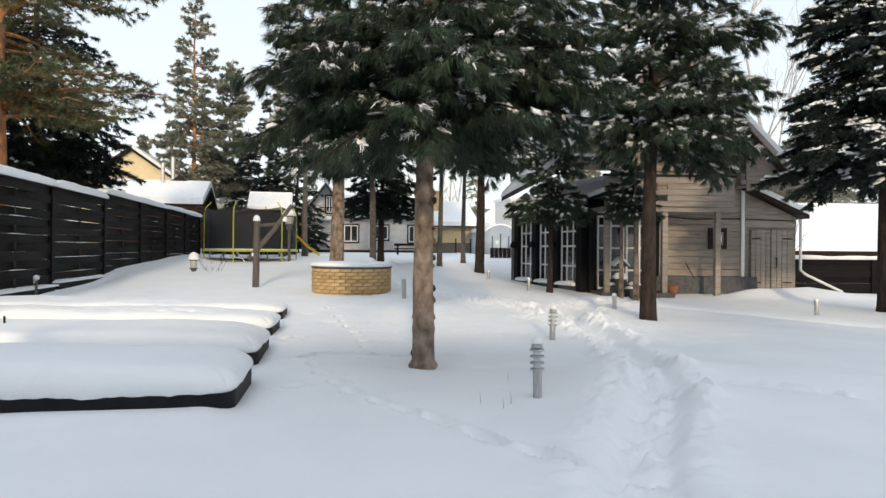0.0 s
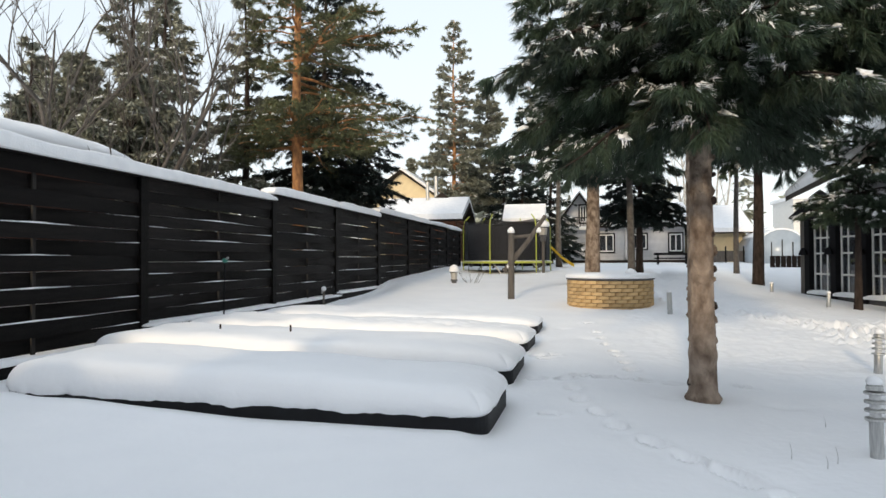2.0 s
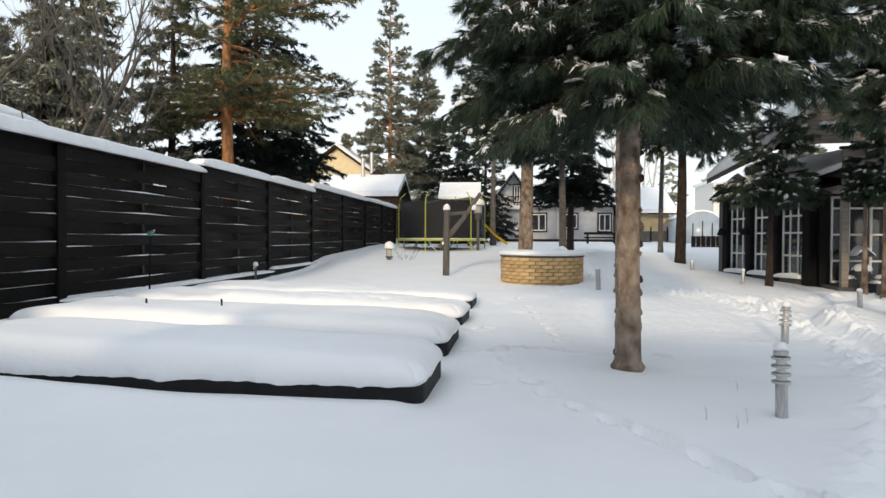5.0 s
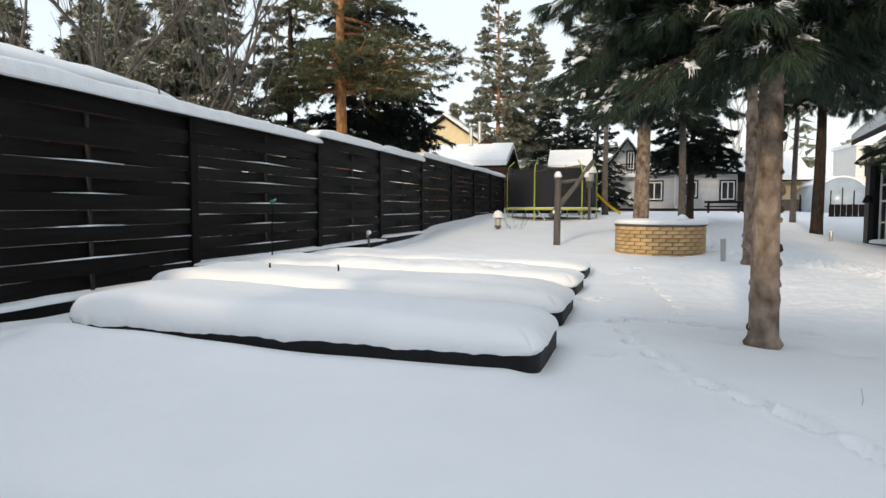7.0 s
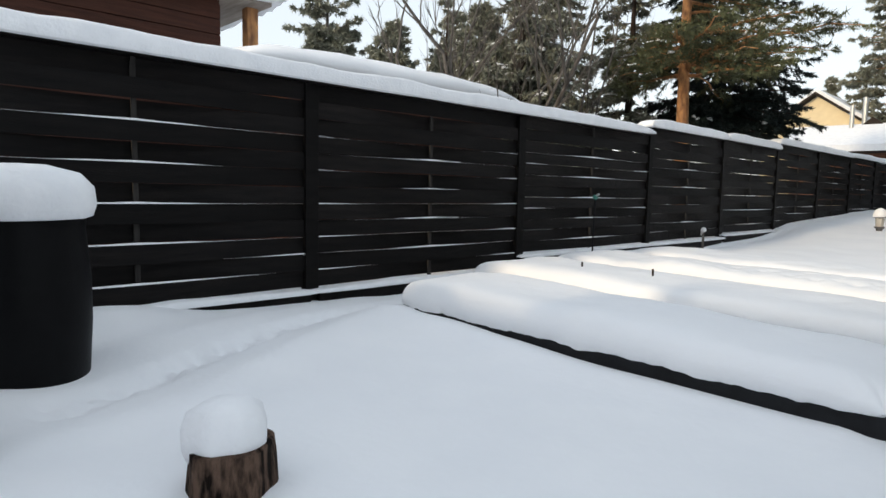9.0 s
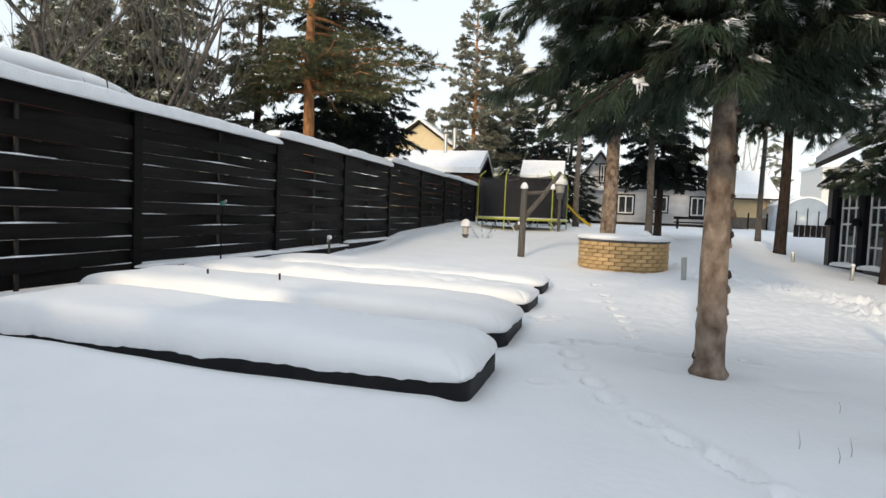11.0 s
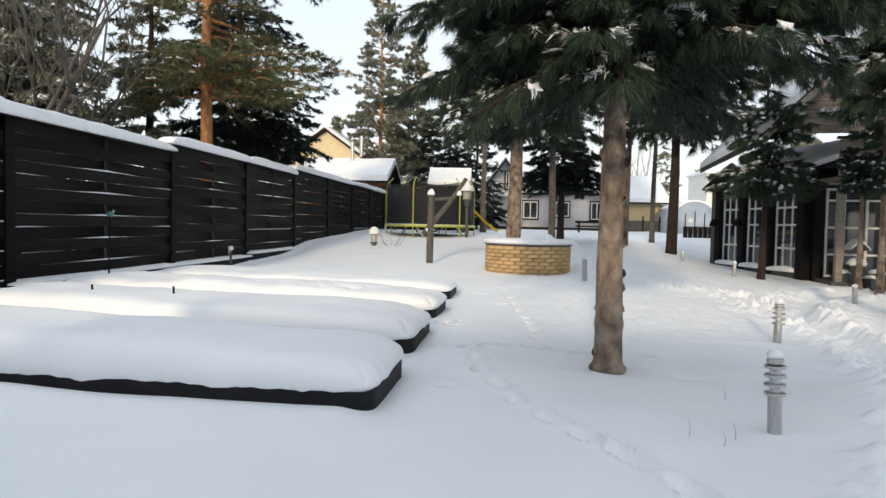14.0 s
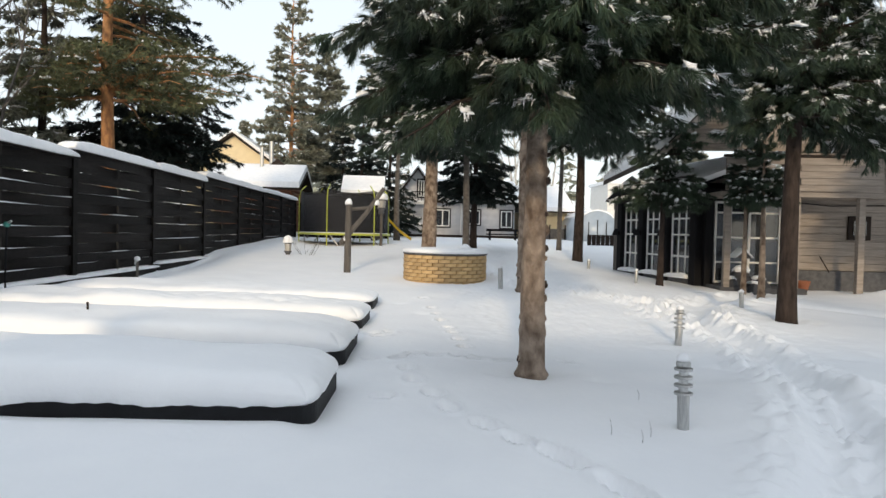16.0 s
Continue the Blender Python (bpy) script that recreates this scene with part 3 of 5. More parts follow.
bollard(2.35, 3.6, True, 0.425, 0.04)
bollard(3.74, 6.82, True, 0.4, 0.042)
bollard(6.1, 14.6, False, 0.3)
bollard(6.6, 10.6, False, 0.3)
bollard(10.5, 9.5, False, 0.28)
bollard(2.42, 12.5, False, 0.42, 0.05)
bollard(6.2, 19.0, False, 0.24, 0.05)

# ---------------------------------------------------------------- round brick well
WX, WY, WR = 1.34, 14.25, 0.97
wz = 0.13
well = thing("brick_well", WX, WY, wz, "round yellow brick well wall with a snowy coping", "well")
part("core", turned([(WR - 0.03, -0.3), (WR - 0.03, 0.66)], 48), M_MORTAR, well, "brown mortar joints")
bb = box(-0.125, 0.125, -0.05, 0.05, -0.036, 0.036, 0.006)
brick_me = bpy.data.meshes.new("brick")
bb.to_mesh(brick_me)
bb.free()
brick_me.materials.append(M_BRICK)
per = 23
for c in range(8):
    for k in range(per):
        a = 2 * math.pi * (k + 0.5 * (c % 2)) / per
        shared("brick", brick_me, pose((WR - 0.045 + rnd.uniform(-0.003, 0.003)) * math.cos(a), (WR - 0.045) * math.sin(a), 0.036 + c * 0.083, 0, 0, math.degrees(a) + 90 + rnd.uniform(-0.6, 0.6)), well)
part("coping", turned([(WR - 0.02, 0.66), (WR + 0.03, 0.67), (WR + 0.03, 0.7), (WR - 0.04, 0.72)], 48), M_STONE, well)
part("snow", turned([(WR + 0.02, 0.7), (WR + 0.05, 0.73), (WR + 0.03, 0.78), (WR - 0.1, 0.81), (0.5, 0.8), (0.1, 0.81)], 48, wobble=0.02), M_SNOW, well, "", True)
part("snow_lump", turned([(0.14, 0.79), (0.13, 0.84), (0.07, 0.9), (0.02, 0.92)], 12, None, 0.45, -0.2, 0, 0.3), M_SNOW, well, "", True)

# ---------------------------------------------------------------- barrel, stump, post at the terrace
bz = -0.05
barrel = thing("barrel", -4.39, 0.47, bz, "black plastic rain barrel under a fat cap of snow", "barrel")
part("body", turned([(0.34, 0.0), (0.37, 0.05), (0.395, 0.45), (0.395, 0.75), (0.37, 1.08), (0.375, 1.14), (0.35, 1.16)], 40), mat("black_plastic", (0.004, 0.004, 0.0045), 0.5, spec=0.1, second=(0.0025, 0.0025, 0.003), scale=10, bump=0.08), barrel, "", True)
part("snow", turned([(0.36, 1.14), (0.41, 1.16), (0.435, 1.24), (0.42, 1.36), (0.34, 1.45), (0.15, 1.5), (0.02, 1.505)], 36, wobble=0.06, seed=4), M_SNOWCAP, barrel, "", True)
stump = thing("tree_stump", -2.02, 0.785, -0.15, "cut tree stump with rough bark and a snow cap", "stump")
part("wood", turned([(0.22, -0.2), (0.2, 0.1), (0.19, 0.28), (0.185, 0.36), (0.17, 0.37)], 56, wobble=0.22, seed=2), mat("stump_bark", (0.17, 0.11, 0.08), 0.9, spec=0.1, second=(0.012, 0.008, 0.006), sharp=0.1, depth=0.06, scale=11, bump=1.0, bump_scale=30, stretch=(2, 2, 0.6)), stump)
part("snow", turned([(0.16, 0.3), (0.172, 0.35), (0.17, 0.44), (0.148, 0.515), (0.09, 0.55), (0.01, 0.56)], 44, wobble=0.24, seed=7), M_SNOWCAP, stump, "", True)
tpost = thing("terrace_post", -3.08, -0.13, -0.2, "dark brown wooden corner post of a terrace", "post")
part("shaft", box(-0.16, 0.16, -0.16, 0.16, 0.0, 2.5, 0.02), M_BROWN, tpost)
part("foot", box(-0.19, 0.19, -0.19, 0.19, -0.3, 0.12, 0.03), M_BROWN, tpost)
# unseen house, added to shade the foreground; pale walls bounce light onto the snow
shade_house = thing("house", 4.0, -9.0, 0, "unseen plain white house, added to shade the foreground", "house")
part("wall", box(-7.4, 9.0, -4.0, 4.2, -0.3, 3.35), M_WHITEWALL, shade_house)
part("roof", box(-7.7, 9.2, -4.2, 4.5, 3.35, 3.6, 0.03), M_SNOWCAP, shade_house)
# lower added wing lets the sun reach the first bed's left end
part("wing", box(-18.0, -7.404, -4.0, 4.2, -0.3, 2.75), M_WHITEWALL, shade_house)
part("wing_roof", box(-18.2, -7.404, -4.2, 4.46, 2.75, 3.02), M_SNOWCAP, shade_house)


# ---------------------------------------------------------------- conifers and other trees
def unit(v):
    return v / np.maximum(np.linalg.norm(v, axis=-1, keepdims=True), 1e-9)


BLOB_V = np.array([(math.cos(a) * c, math.sin(a) * c, s) for c, s in ((0.75, -0.35), (1.0, 0.1), (0.6, 0.75)) for a in (0, 1.05, 2.1, 3.14, 4.19, 5.24)] + [(0, 0, 1.0), (0, 0, -0.5)])
BLOB_F = [(r * 6 + k, r * 6 + (k + 1) % 6, (r + 1) * 6 + (k + 1) % 6, (r + 1) * 6 + k) for r in (0, 1) for k in range(6)]
BLOB_T = [(12 + k, 12 + (k + 1) % 6, 18) for k in range(6)] + [((k + 1) % 6, k, 19) for k in range(6)]


def conifer(name, x, y, H, r0, z0, R, label, category="tree", bark=M_BARKDARK, needles=M_NEEDLE, branches=90, twigs=16, per_twig=40, n_len=0.11, n_wid=0.009, up=0.25, droop=0.35, shape=0.8, top=1.0,
            snow=0.12, blob=0.07, seed=1, group="", lean=(0, 0), stub=0.0, tuft=0.5, low_bias=1.3, gap=0.0, knots=0, twig_len=0.34, twig_drop=0.25, zg=None, mop=0.0, bias=(0.0, 0.0)):
    """A conifer: tapered trunk, limbs, needles and the snow on them."""
    g = np.random.default_rng(seed)
    zg = height(x, y) if zg is None else zg
    t = thing(name, x, y, zg - 0.05, label, category, group=group)
    bm = bmesh.new()
    n, rows = 16, 170 if knots else 26
    rings = []
    for k in range(rows + 1):
        h = H * (k / rows) ** 1.25
        r = r0 * (1 - 0.93 * h / H) * (1 + 0.15 * math.exp(-h / 0.2)) * (1 + (0.3 if knots else 0.03) * max(0, math.sin(h * 11 + 2.5 * math.sin(h * 3))) ** 6 * (0.5 + 0.5 * math.sin(h * 7.3)))
        ox, oy = lean[0] * h + 0.03 * math.sin(h * 0.7 + seed), lean[1] * h + 0.03 * math.cos(h * 0.6 + seed)
        rings.append([bm.verts.new((ox + r * (1 + 0.1 * noise.noise((math.cos(a) * 2 + seed, math.sin(a) * 2, h * 1.5))) * math.cos(a), oy + r * (1 + 0.1 * noise.noise((math.cos(a) * 2, math.sin(a) * 2 + seed, h * 1.7))) * math.sin(a), h)) for a in np.linspace(0, 2 * math.pi, n, endpoint=False)])
    for a, b in zip(rings, rings[1:]):
        for k in range(n):
            bm.faces.new((a[k], a[(k + 1) % n], b[(k + 1) % n], b[k]))
    bm.faces.new(rings[0][::-1])
    bm.faces.new(rings[-1])
    part("trunk", bm, bark, t, "", True)
    for k in range(knots * 4):
        h, a = 0.3 + (k // 4) * 0.22 + g.uniform(-0.1, 0.1), k * 1.75 + 3.6 + g.uniform(-0.4, 0.4)
        r, w = r0 * (1 - 0.93 * h / H), g.uniform(0.5, 1.1)
        kb = turned([(0.05, -0.04), (0.042, -0.004), (0.03, 0.012), (0.02, 0.006), (0.006, -0.004)], 10, wobble=0.5, seed=k)
        kb.transform(Matrix.Translation((r * 0.98 * math.cos(a) + lean[0] * h, r * 0.98 * math.sin(a) + lean[1] * h, h)) @ Euler((0, radians(75), a)).to_matrix().to_4x4() @ Matrix.Diagonal((w, w, 1.0, 1.0)))
        part("knot", kb, M_BARKDARK if k % 2 == 0 else bark, t, "", True)
    # limbs
    u = g.uniform(0, 1, branches) ** low_bias
    u[: branches // 5] = g.uniform(0, 0.12, branches // 5)
    h = z0 + u * (H - z0) * 0.98
    az = np.arange(branches) * 2.39996 + g.normal(0, 0.35, branches)
    length = R * ((1 - u) ** shape * (1 - gap) + gap * (1 - u) ** 0.3) * g.uniform(0.72, 1.1, branches) * np.where(u < 0.05, 0.85, 1)
    length = np.maximum(length, 0.18 * R * (1 - u * 0.6)) * (1 + bias[0] * np.cos(az) + bias[1] * np.sin(az))
    slope = up * (0.2 + 1.3 * u) + g.normal(0, 0.1, branches)
    s = np.linspace(0, 1, 7)
    px = lean[0] * h[:, None] + np.cos(az)[:, None] * length[:, None] * s
    py = lean[1] * h[:, None] + np.sin(az)[:, None] * length[:, None] * s
    pz = h[:, None] + length[:, None] * (slope[:, None] * s - droop * (1 - 0.6 * u[:, None]) * s ** 2)
    path = np.stack([px, py, pz], -1)
    path[:, 1:-1] += g.normal(0, 0.03, path[:, 1:-1].shape) * length[:, None, None] * 0.5
    rad = (np.minimum(0.012 + 0.012 * length, r0 * 0.5))[:, None] * (1 - 0.85 * s)
    verts, fcs = [], []
    for b in range(branches):
        d = unit(path[b, -1] - path[b, 0])
        a1 = unit(np.cross(d, (0, 0, 1.0)))
        a2 = np.cross(d, a1)
        base = len(verts) * 28
        ring = [path[b, k] + rad[b, k] * (math.cos(q) * a1 + math.sin(q) * a2) for k in range(7) for q in (0, 1.57, 3.14, 4.71)]
        verts.append(np.array(ring))
        fcs += [(base + k * 4 + q, base + k * 4 + (q + 1) % 4, base + k * 4 + 4 + (q + 1) % 4, base + k * 4 + 4 + q) for k in range(6) for q in range(4)]
    # twigs
    tb, tt = [], []
    for b in range(branches):
        m = max(3, int(twigs * length[b] / R * (1 if h[b] < z0 + 4.5 else 0.7)))
        f = np.sort(g.uniform(0.08, 1.0, m))
        k = np.minimum((f * 6).astype(int), 5)
        w = (f * 6 - k)[:, None]
        p = path[b, k] * (1 - w) + path[b, k + 1] * w
        d = unit(path[b, k + 1] - path[b, k])
        side = unit(np.cross(d, np.array([0, 0, 1.0]))) * np.where(np.arange(m) % 2, 1, -1)[:, None]
        way = unit(d * 0.75 + side * g.uniform(0.35, 0.95, m)[:, None] + np.array([0, 0, 1.0]) * g.normal(0.02 - twig_drop, 0.22, m)[:, None])
        way[-1] = d[-1]
        ln = (twig_len * length[b] * (1.08 - f) + 0.16 * min(1, R / 2.2)) * g.uniform(0.7, 1.2, m)
        tb.append(p)
        tt.append(p + way * ln[:, None])
    tb, tt = np.concatenate(tb), np.concatenate(tt)
    nt_ = len(tb)
    # thin twig sticks
    d = unit(tt - tb)
    a1 = unit(np.cross(d, np.array([0.1, 0.2, 1.0]))) * 0.006 * max(1, R / 2.2)
    off = len(verts) * 28
    stick = np.stack([tb - a1, tb + a1, tt], 1).reshape(-1, 3)
    allv = np.concatenate([np.concatenate(verts), stick])
    fcs += [(off + 3 * k, off + 3 * k + 1, off + 3 * k + 2) for k in range(nt_)]
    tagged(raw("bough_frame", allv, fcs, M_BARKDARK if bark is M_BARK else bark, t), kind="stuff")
    # needles
    N = nt_ * per_twig
    idx = np.repeat(np.arange(nt_), per_twig)
    f = g.uniform(0, 1, N) ** tuft
    p = tb[idx] * (1 - f[:, None]) + tt[idx] * f[:, None] + g.normal(0, 0.008, (N, 3))
    rndv = unit(g.normal(0, 1, (N, 3)))
    way = unit(d[idx] * (0.75 + 0.2 * mop) + rndv * (0.85 - 0.25 * mop) + np.array([0, 0, -0.22 - 0.4 * mop]))
    ln = n_len * g.uniform(0.6, 1.15, N)
    wid = unit(np.cross(way, unit(g.normal(0, 1, (N, 3))))) * n_wid * 0.5
    V = np.stack([p - wid, p + wid, p + way * ln[:, None]], 1).reshape(-1, 3)
    me = bpy.data.meshes.new("crown")
    me.vertices.add(len(V))
    me.vertices.foreach_set("co", V.ravel())
    me.loops.add(len(V))
    me.loops.foreach_set("vertex_index", np.arange(len(V)))
    me.polygons.add(N)
    me.polygons.foreach_set("loop_start", np.arange(0, len(V), 3))
    me.update()
    me.materials.append(needles)
    crown = new("crown", me)
    crown.parent = t
    tagged(crown, kind="stuff")
    # snow on the twigs
    if snow:
        pick = np.nonzero((g.uniform(0, 1, nt_) < snow) & (np.hypot(tt[:, 0], tt[:, 1]) > 0.62 * R * (1 - tt[:, 2] / H)))[0]
        bv, bf = [], []
        q = 0
        if mop:
            pick = pick[d[pick, 2] > -0.5]
            M = len(pick) * 34
            if M:
                ix = np.repeat(pick, 34)
                f = g.uniform(0.62, 1.04, M)[:, None]
                weight = np.repeat(g.uniform(0.4, 1.2, len(pick)), 34)[:, None]
                p = tb[ix] * (1 - f) + tt[ix] * f + g.normal(0, 0.014, (M, 3)) * (n_len / 0.15) + np.array([0, 0, 0.02 * n_len / 0.15])
                way = unit(d[ix] * 0.9 + unit(g.normal(0, 1, (M, 3))) * 0.55 + np.array([0, 0, -0.16]))
                wid = unit(np.cross(way, unit(g.normal(0, 0.4, (M, 3)) + np.array([0, 0, 1.0])))) * n_wid * 0.75 * weight
                V = np.stack([p - wid, p + wid, p + way * n_len * 0.6 * weight], 1).reshape(-1, 3)
                tagged(raw("frost", V, [(3 * k, 3 * k + 1, 3 * k + 2) for k in range(M)], M_SNOWCAP, t), kind="stuff")
            pick = pick[g.uniform(0, 1, len(pick)) < 0.3]
        for k in pick:
            dd = d[k]
            if dd[2] < -0.45:
                continue
            e1 = unit(np.array([dd[0], dd[1], dd[2] * 0.8]))
            e2 = unit(np.cross(np.array([0, 0, 1.0]), e1))
            e3 = np.cross(e1, e2)
            heavy = g.uniform(0.5, 1.3)
            for c0 in ((0.38, 0.54, 0.7, 0.85, 0.99) if not mop else (0.8, 0.94, 1.04)):
                c = tb[k] + (tt[k] - tb[k]) * (c0 + g.uniform(-0.08, 0.08)) + e2 * g.normal(0, 0.3 * blob)
                sx, sy, sz = (1.0 - 0.3 * mop) * blob * heavy * g.uniform(0.35, 0.85), blob * heavy * g.uniform(0.22, 0.5), blob * heavy * g.uniform(0.12, 0.34)
                v = BLOB_V * (1 + g.normal(0, 0.3, (len(BLOB_V), 1)))
                bv.append(c + v[:, :1] * e1 * sx + v[:, 1:2] * e2 * sy + v[:, 2:] * e3 * sz + np.array([0, 0, sz * 0.7 + 0.01]))
                o = q * len(BLOB_V)
                bf += [tuple(i + o for i in fc) for fc in BLOB_F + BLOB_T]
                q += 1
        if bv:
            tagged(raw("snow", np.concatenate(bv), bf, M_SNOWCAP, t, "", True), kind="stuff")
    return t


CEDAR = dict(needles=M_NEEDLE, category="tree", up=0.3, droop=0.24, shape=0.4, snow=0.55, mop=0.7, tuft=0.35)
conifer("cedar_tree", 1.62, 5.22, 9.5, 0.122, 2.75, 1.85, "tall cedar with a bare knotty trunk and drooping snowy boughs", bark=M_BARK, branches=270, twigs=38, per_twig=84, n_len=0.135, n_wid=0.0095, seed=3, knots=10, lean=(0.018, 0.0), blob=0.07, twig_drop=0.35, **CEDAR)
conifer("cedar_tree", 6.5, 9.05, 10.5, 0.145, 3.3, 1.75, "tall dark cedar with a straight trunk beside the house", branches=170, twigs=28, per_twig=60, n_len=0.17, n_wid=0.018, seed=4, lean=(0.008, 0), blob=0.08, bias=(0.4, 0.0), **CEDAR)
conifer("cedar_tree", 2.79, 12.04, 9.0, 0.125, 3.9, 1.2, "slim cedar with a bare trunk behind a larger one", bark=M_BARK, branches=70, twigs=22, per_twig=44, n_len=0.17, n_wid=0.02, seed=15, knots=6, blob=0.08, **CEDAR)
conifer("cedar_tree", 1.16, 20.0, 13.0, 0.25, 4.0, 2.7, "large old cedar with a thick trunk behind the well", bark=M_BARK, branches=170, twigs=26, per_twig=44, n_len=0.22, n_wid=0.03, seed=5, blob=0.13, **CEDAR)
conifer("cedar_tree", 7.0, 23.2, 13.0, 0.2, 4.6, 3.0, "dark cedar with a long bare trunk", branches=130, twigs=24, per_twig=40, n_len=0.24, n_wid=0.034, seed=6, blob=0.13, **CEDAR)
conifer("young_cedar", 6.75, 14.75, 5.2, 0.085, 2.2, 1.15, "young cedar with snow on its short boughs", branches=90, twigs=20, per_twig=44, n_len=0.15, n_wid=0.02, seed=7, blob=0.06, **{**CEDAR, "snow": 0.3})
conifer("small_pine", 8.66, 13.55, 4.4, 0.085, 2.3, 0.65, "small pine with a reddish stem by the porch", bark=M_BARK, branches=50, twigs=16, per_twig=44, n_len=0.13, n_wid=0.018, seed=8, blob=0.035, **{**CEDAR, "snow": 0.25})
conifer("small_pine", 8.45, 13.95, 4.0, 0.07, 2.25, 0.55, "small pine with a thin stem by the porch", bark=M_BARK, branches=44, twigs=16, per_twig=44, n_len=0.13, n_wid=0.018, seed=9, blob=0.035, lean=(0.02, 0.0), **{**CEDAR, "snow": 0.25})
SPRUCE = dict(needles=M_SPRUCE, category="tree", up=0.05, droop=0.25, shape=0.75, tuft=0.9, twig_drop=0.3)
conifer("spruce_tree", 12.35, 9.6, 12.0, 0.2, 3.1, 2.35, "dark spruce with heavy snow on its tiered boughs", branches=230, twigs=52, per_twig=52, n_len=0.12, n_wid=0.026, seed=10, snow=0.42, blob=0.12, low_bias=1.0, **SPRUCE)
conifer("spruce_tree", 3.3, 26.5, 8.5, 0.16, 2.4, 2.0, "dark spruce in front of the white house", branches=130, twigs=28, per_twig=36, n_len=0.16, n_wid=0.04, seed=11, snow=0.1, blob=0.12, low_bias=1.1, **SPRUCE)
conifer("spruce_tree", -8.7, 21.5, 13.5, 0.2, 2.9, 3.1, "dark spruce behind the fence", branches=190, twigs=30, per_twig=36, n_len=0.16, n_wid=0.04, seed=12, snow=0.03, blob=0.12, low_bias=1.0, **SPRUCE)
PINE = dict(needles=M_PINE, category="tree", bark=M_BARKPINE, up=0.3, droop=0.15, shape=0.35, tuft=0.45, twig_drop=0.0)
conifer("pine_tree", -7.95, 17.4, 15.0, 0.21, 4.4, 3.3, "tall pine with a sunlit orange trunk behind the fence", branches=110, twigs=30, per_twig=40, n_len=0.17, n_wid=0.028, seed=13, snow=0.05, blob=0.12, low_bias=1.3, bias=(0.3, 0.05), **PINE)
conifer("pine_tree", 2.42, 21.0, 12.0, 0.13, 5.2, 1.6, "slim pine with a grey trunk behind the well", branches=40, twigs=14, per_twig=26, n_len=0.16, n_wid=0.02, seed=14, snow=0.05, **{**PINE, "bark": M_BARKGREY, "needles": M_NEEDLE})
for k, (x, y, H, r, z0, R) in enumerate(((-8.1, 45, 18.4, 0.2, 4.0, 2.9), (-5.9, 48, 14.5, 0.16, 4.5, 2.6), (-0.2, 34, 13, 0.17, 7.5, 1.8), (7.5, 28.2, 14, 0.12, 8, 1.8), (5.7, 25, 13, 0.12, 7, 1.8), (-24.8, 16.3, 13, 0.2, 3, 2.4), (-21.5, 17.5, 8.5, 0.2, 2.0, 2.0), (-21.0, 21.0, 9.2, 0.2, 2, 2.2), (-16.3, 17.8, 8.2, 0.18, 1.5, 1.9), (-12.2, 48, 8.5, 0.12, 4, 1.0), (31, 33, 9, 0.2, 3.5, 2.2), (24, 52, 14, 0.2, 3, 2.6))):
    conifer("pine_tree", x, y, H, r, z0, R, "tall pine with frosted greenish boughs in the distance", branches=150, twigs=24, per_twig=36, n_len=0.26, n_wid=0.075, seed=20 + k, snow=0.08, blob=0.15, low_bias=1.0, gap=0.3, group="distant pines", **{**PINE, "shape": 0.7, "needles": M_FROST, "bark": M_BARKPINE if k == 0 else M_BARKGREY})
for k, (x, y, H, R) in enumerate(((-2.6, 40, 10.5, 2.6), (-0.9, 42, 9.5, 2.4), (-4.2, 43, 8.5, 2.2), (-14.5, 19.5, 12.5, 2.9), (-12.0, 16.5, 10.5, 2.5), (-17.5, 17.0, 8.8, 2.2), (-10.6, 13.2, 9.0, 1.9), (-10.4, 18.6, 11.0, 2.2))):
    conifer("spruce_tree", x, y, H, 0.17, 0.7, R, "snow-dusted spruce in the distance", branches=120, twigs=22, per_twig=26, n_len=0.22, n_wid=0.07, seed=40 + k, snow=0.3, blob=0.13, low_bias=1.0, group="distant spruces", **{**SPRUCE, "needles": M_FROST if k > 2 else M_SPRUCE})


def bare_tree(name, x, y, H, r, label, bark, seed, stems=1, spread=0.25, levels=3, group=""):
    """A leafless tree or shrub: stems that fork into ever thinner twigs."""
    g = random.Random(seed)
    t = thing(name, x, y, height(x, y) - 0.1, label, "tree", group=group)
    bm, stem = bmesh.new(), bmesh.new()

    def grow(p, way, ln, rad, level):
        pts, q, w = [p], p, way
        for k in range(4):
            w = (w + Vector((g.gauss(0, 0.1), g.gauss(0, 0.1), 0.05))).normalized()
            q = q + w * ln / 4
            pts.append(q)
        tube(pts, [rad * (1 - 0.16 * k) for k in range(5)], 5 if level else 8, bm if level else stem)
        if level < levels:
            for k in range(g.randint(4, 6)):
                i = g.randint(1, 4)
                a = g.uniform(0, 6.28)
                grow(pts[i], (w + Vector((math.cos(a), math.sin(a), 0.35)) * g.uniform(0.4, 0.8)).normalized(), ln * g.uniform(0.35, 0.55), rad * 0.42, level + 1)

    for s in range(stems):
        a = s * 2.4 + seed
        grow(Vector((0.15 * math.cos(a) * (stems > 1), 0.15 * math.sin(a) * (stems > 1), 0)), Vector((spread * math.cos(a), spread * math.sin(a), 1)).normalized(), H * g.uniform(0.8, 1.05), r, 0)
    part("trunk", stem, bark, t, "", True)
    tagged(part("bough_frame", bm, bark, t), kind="stuff")
    return t


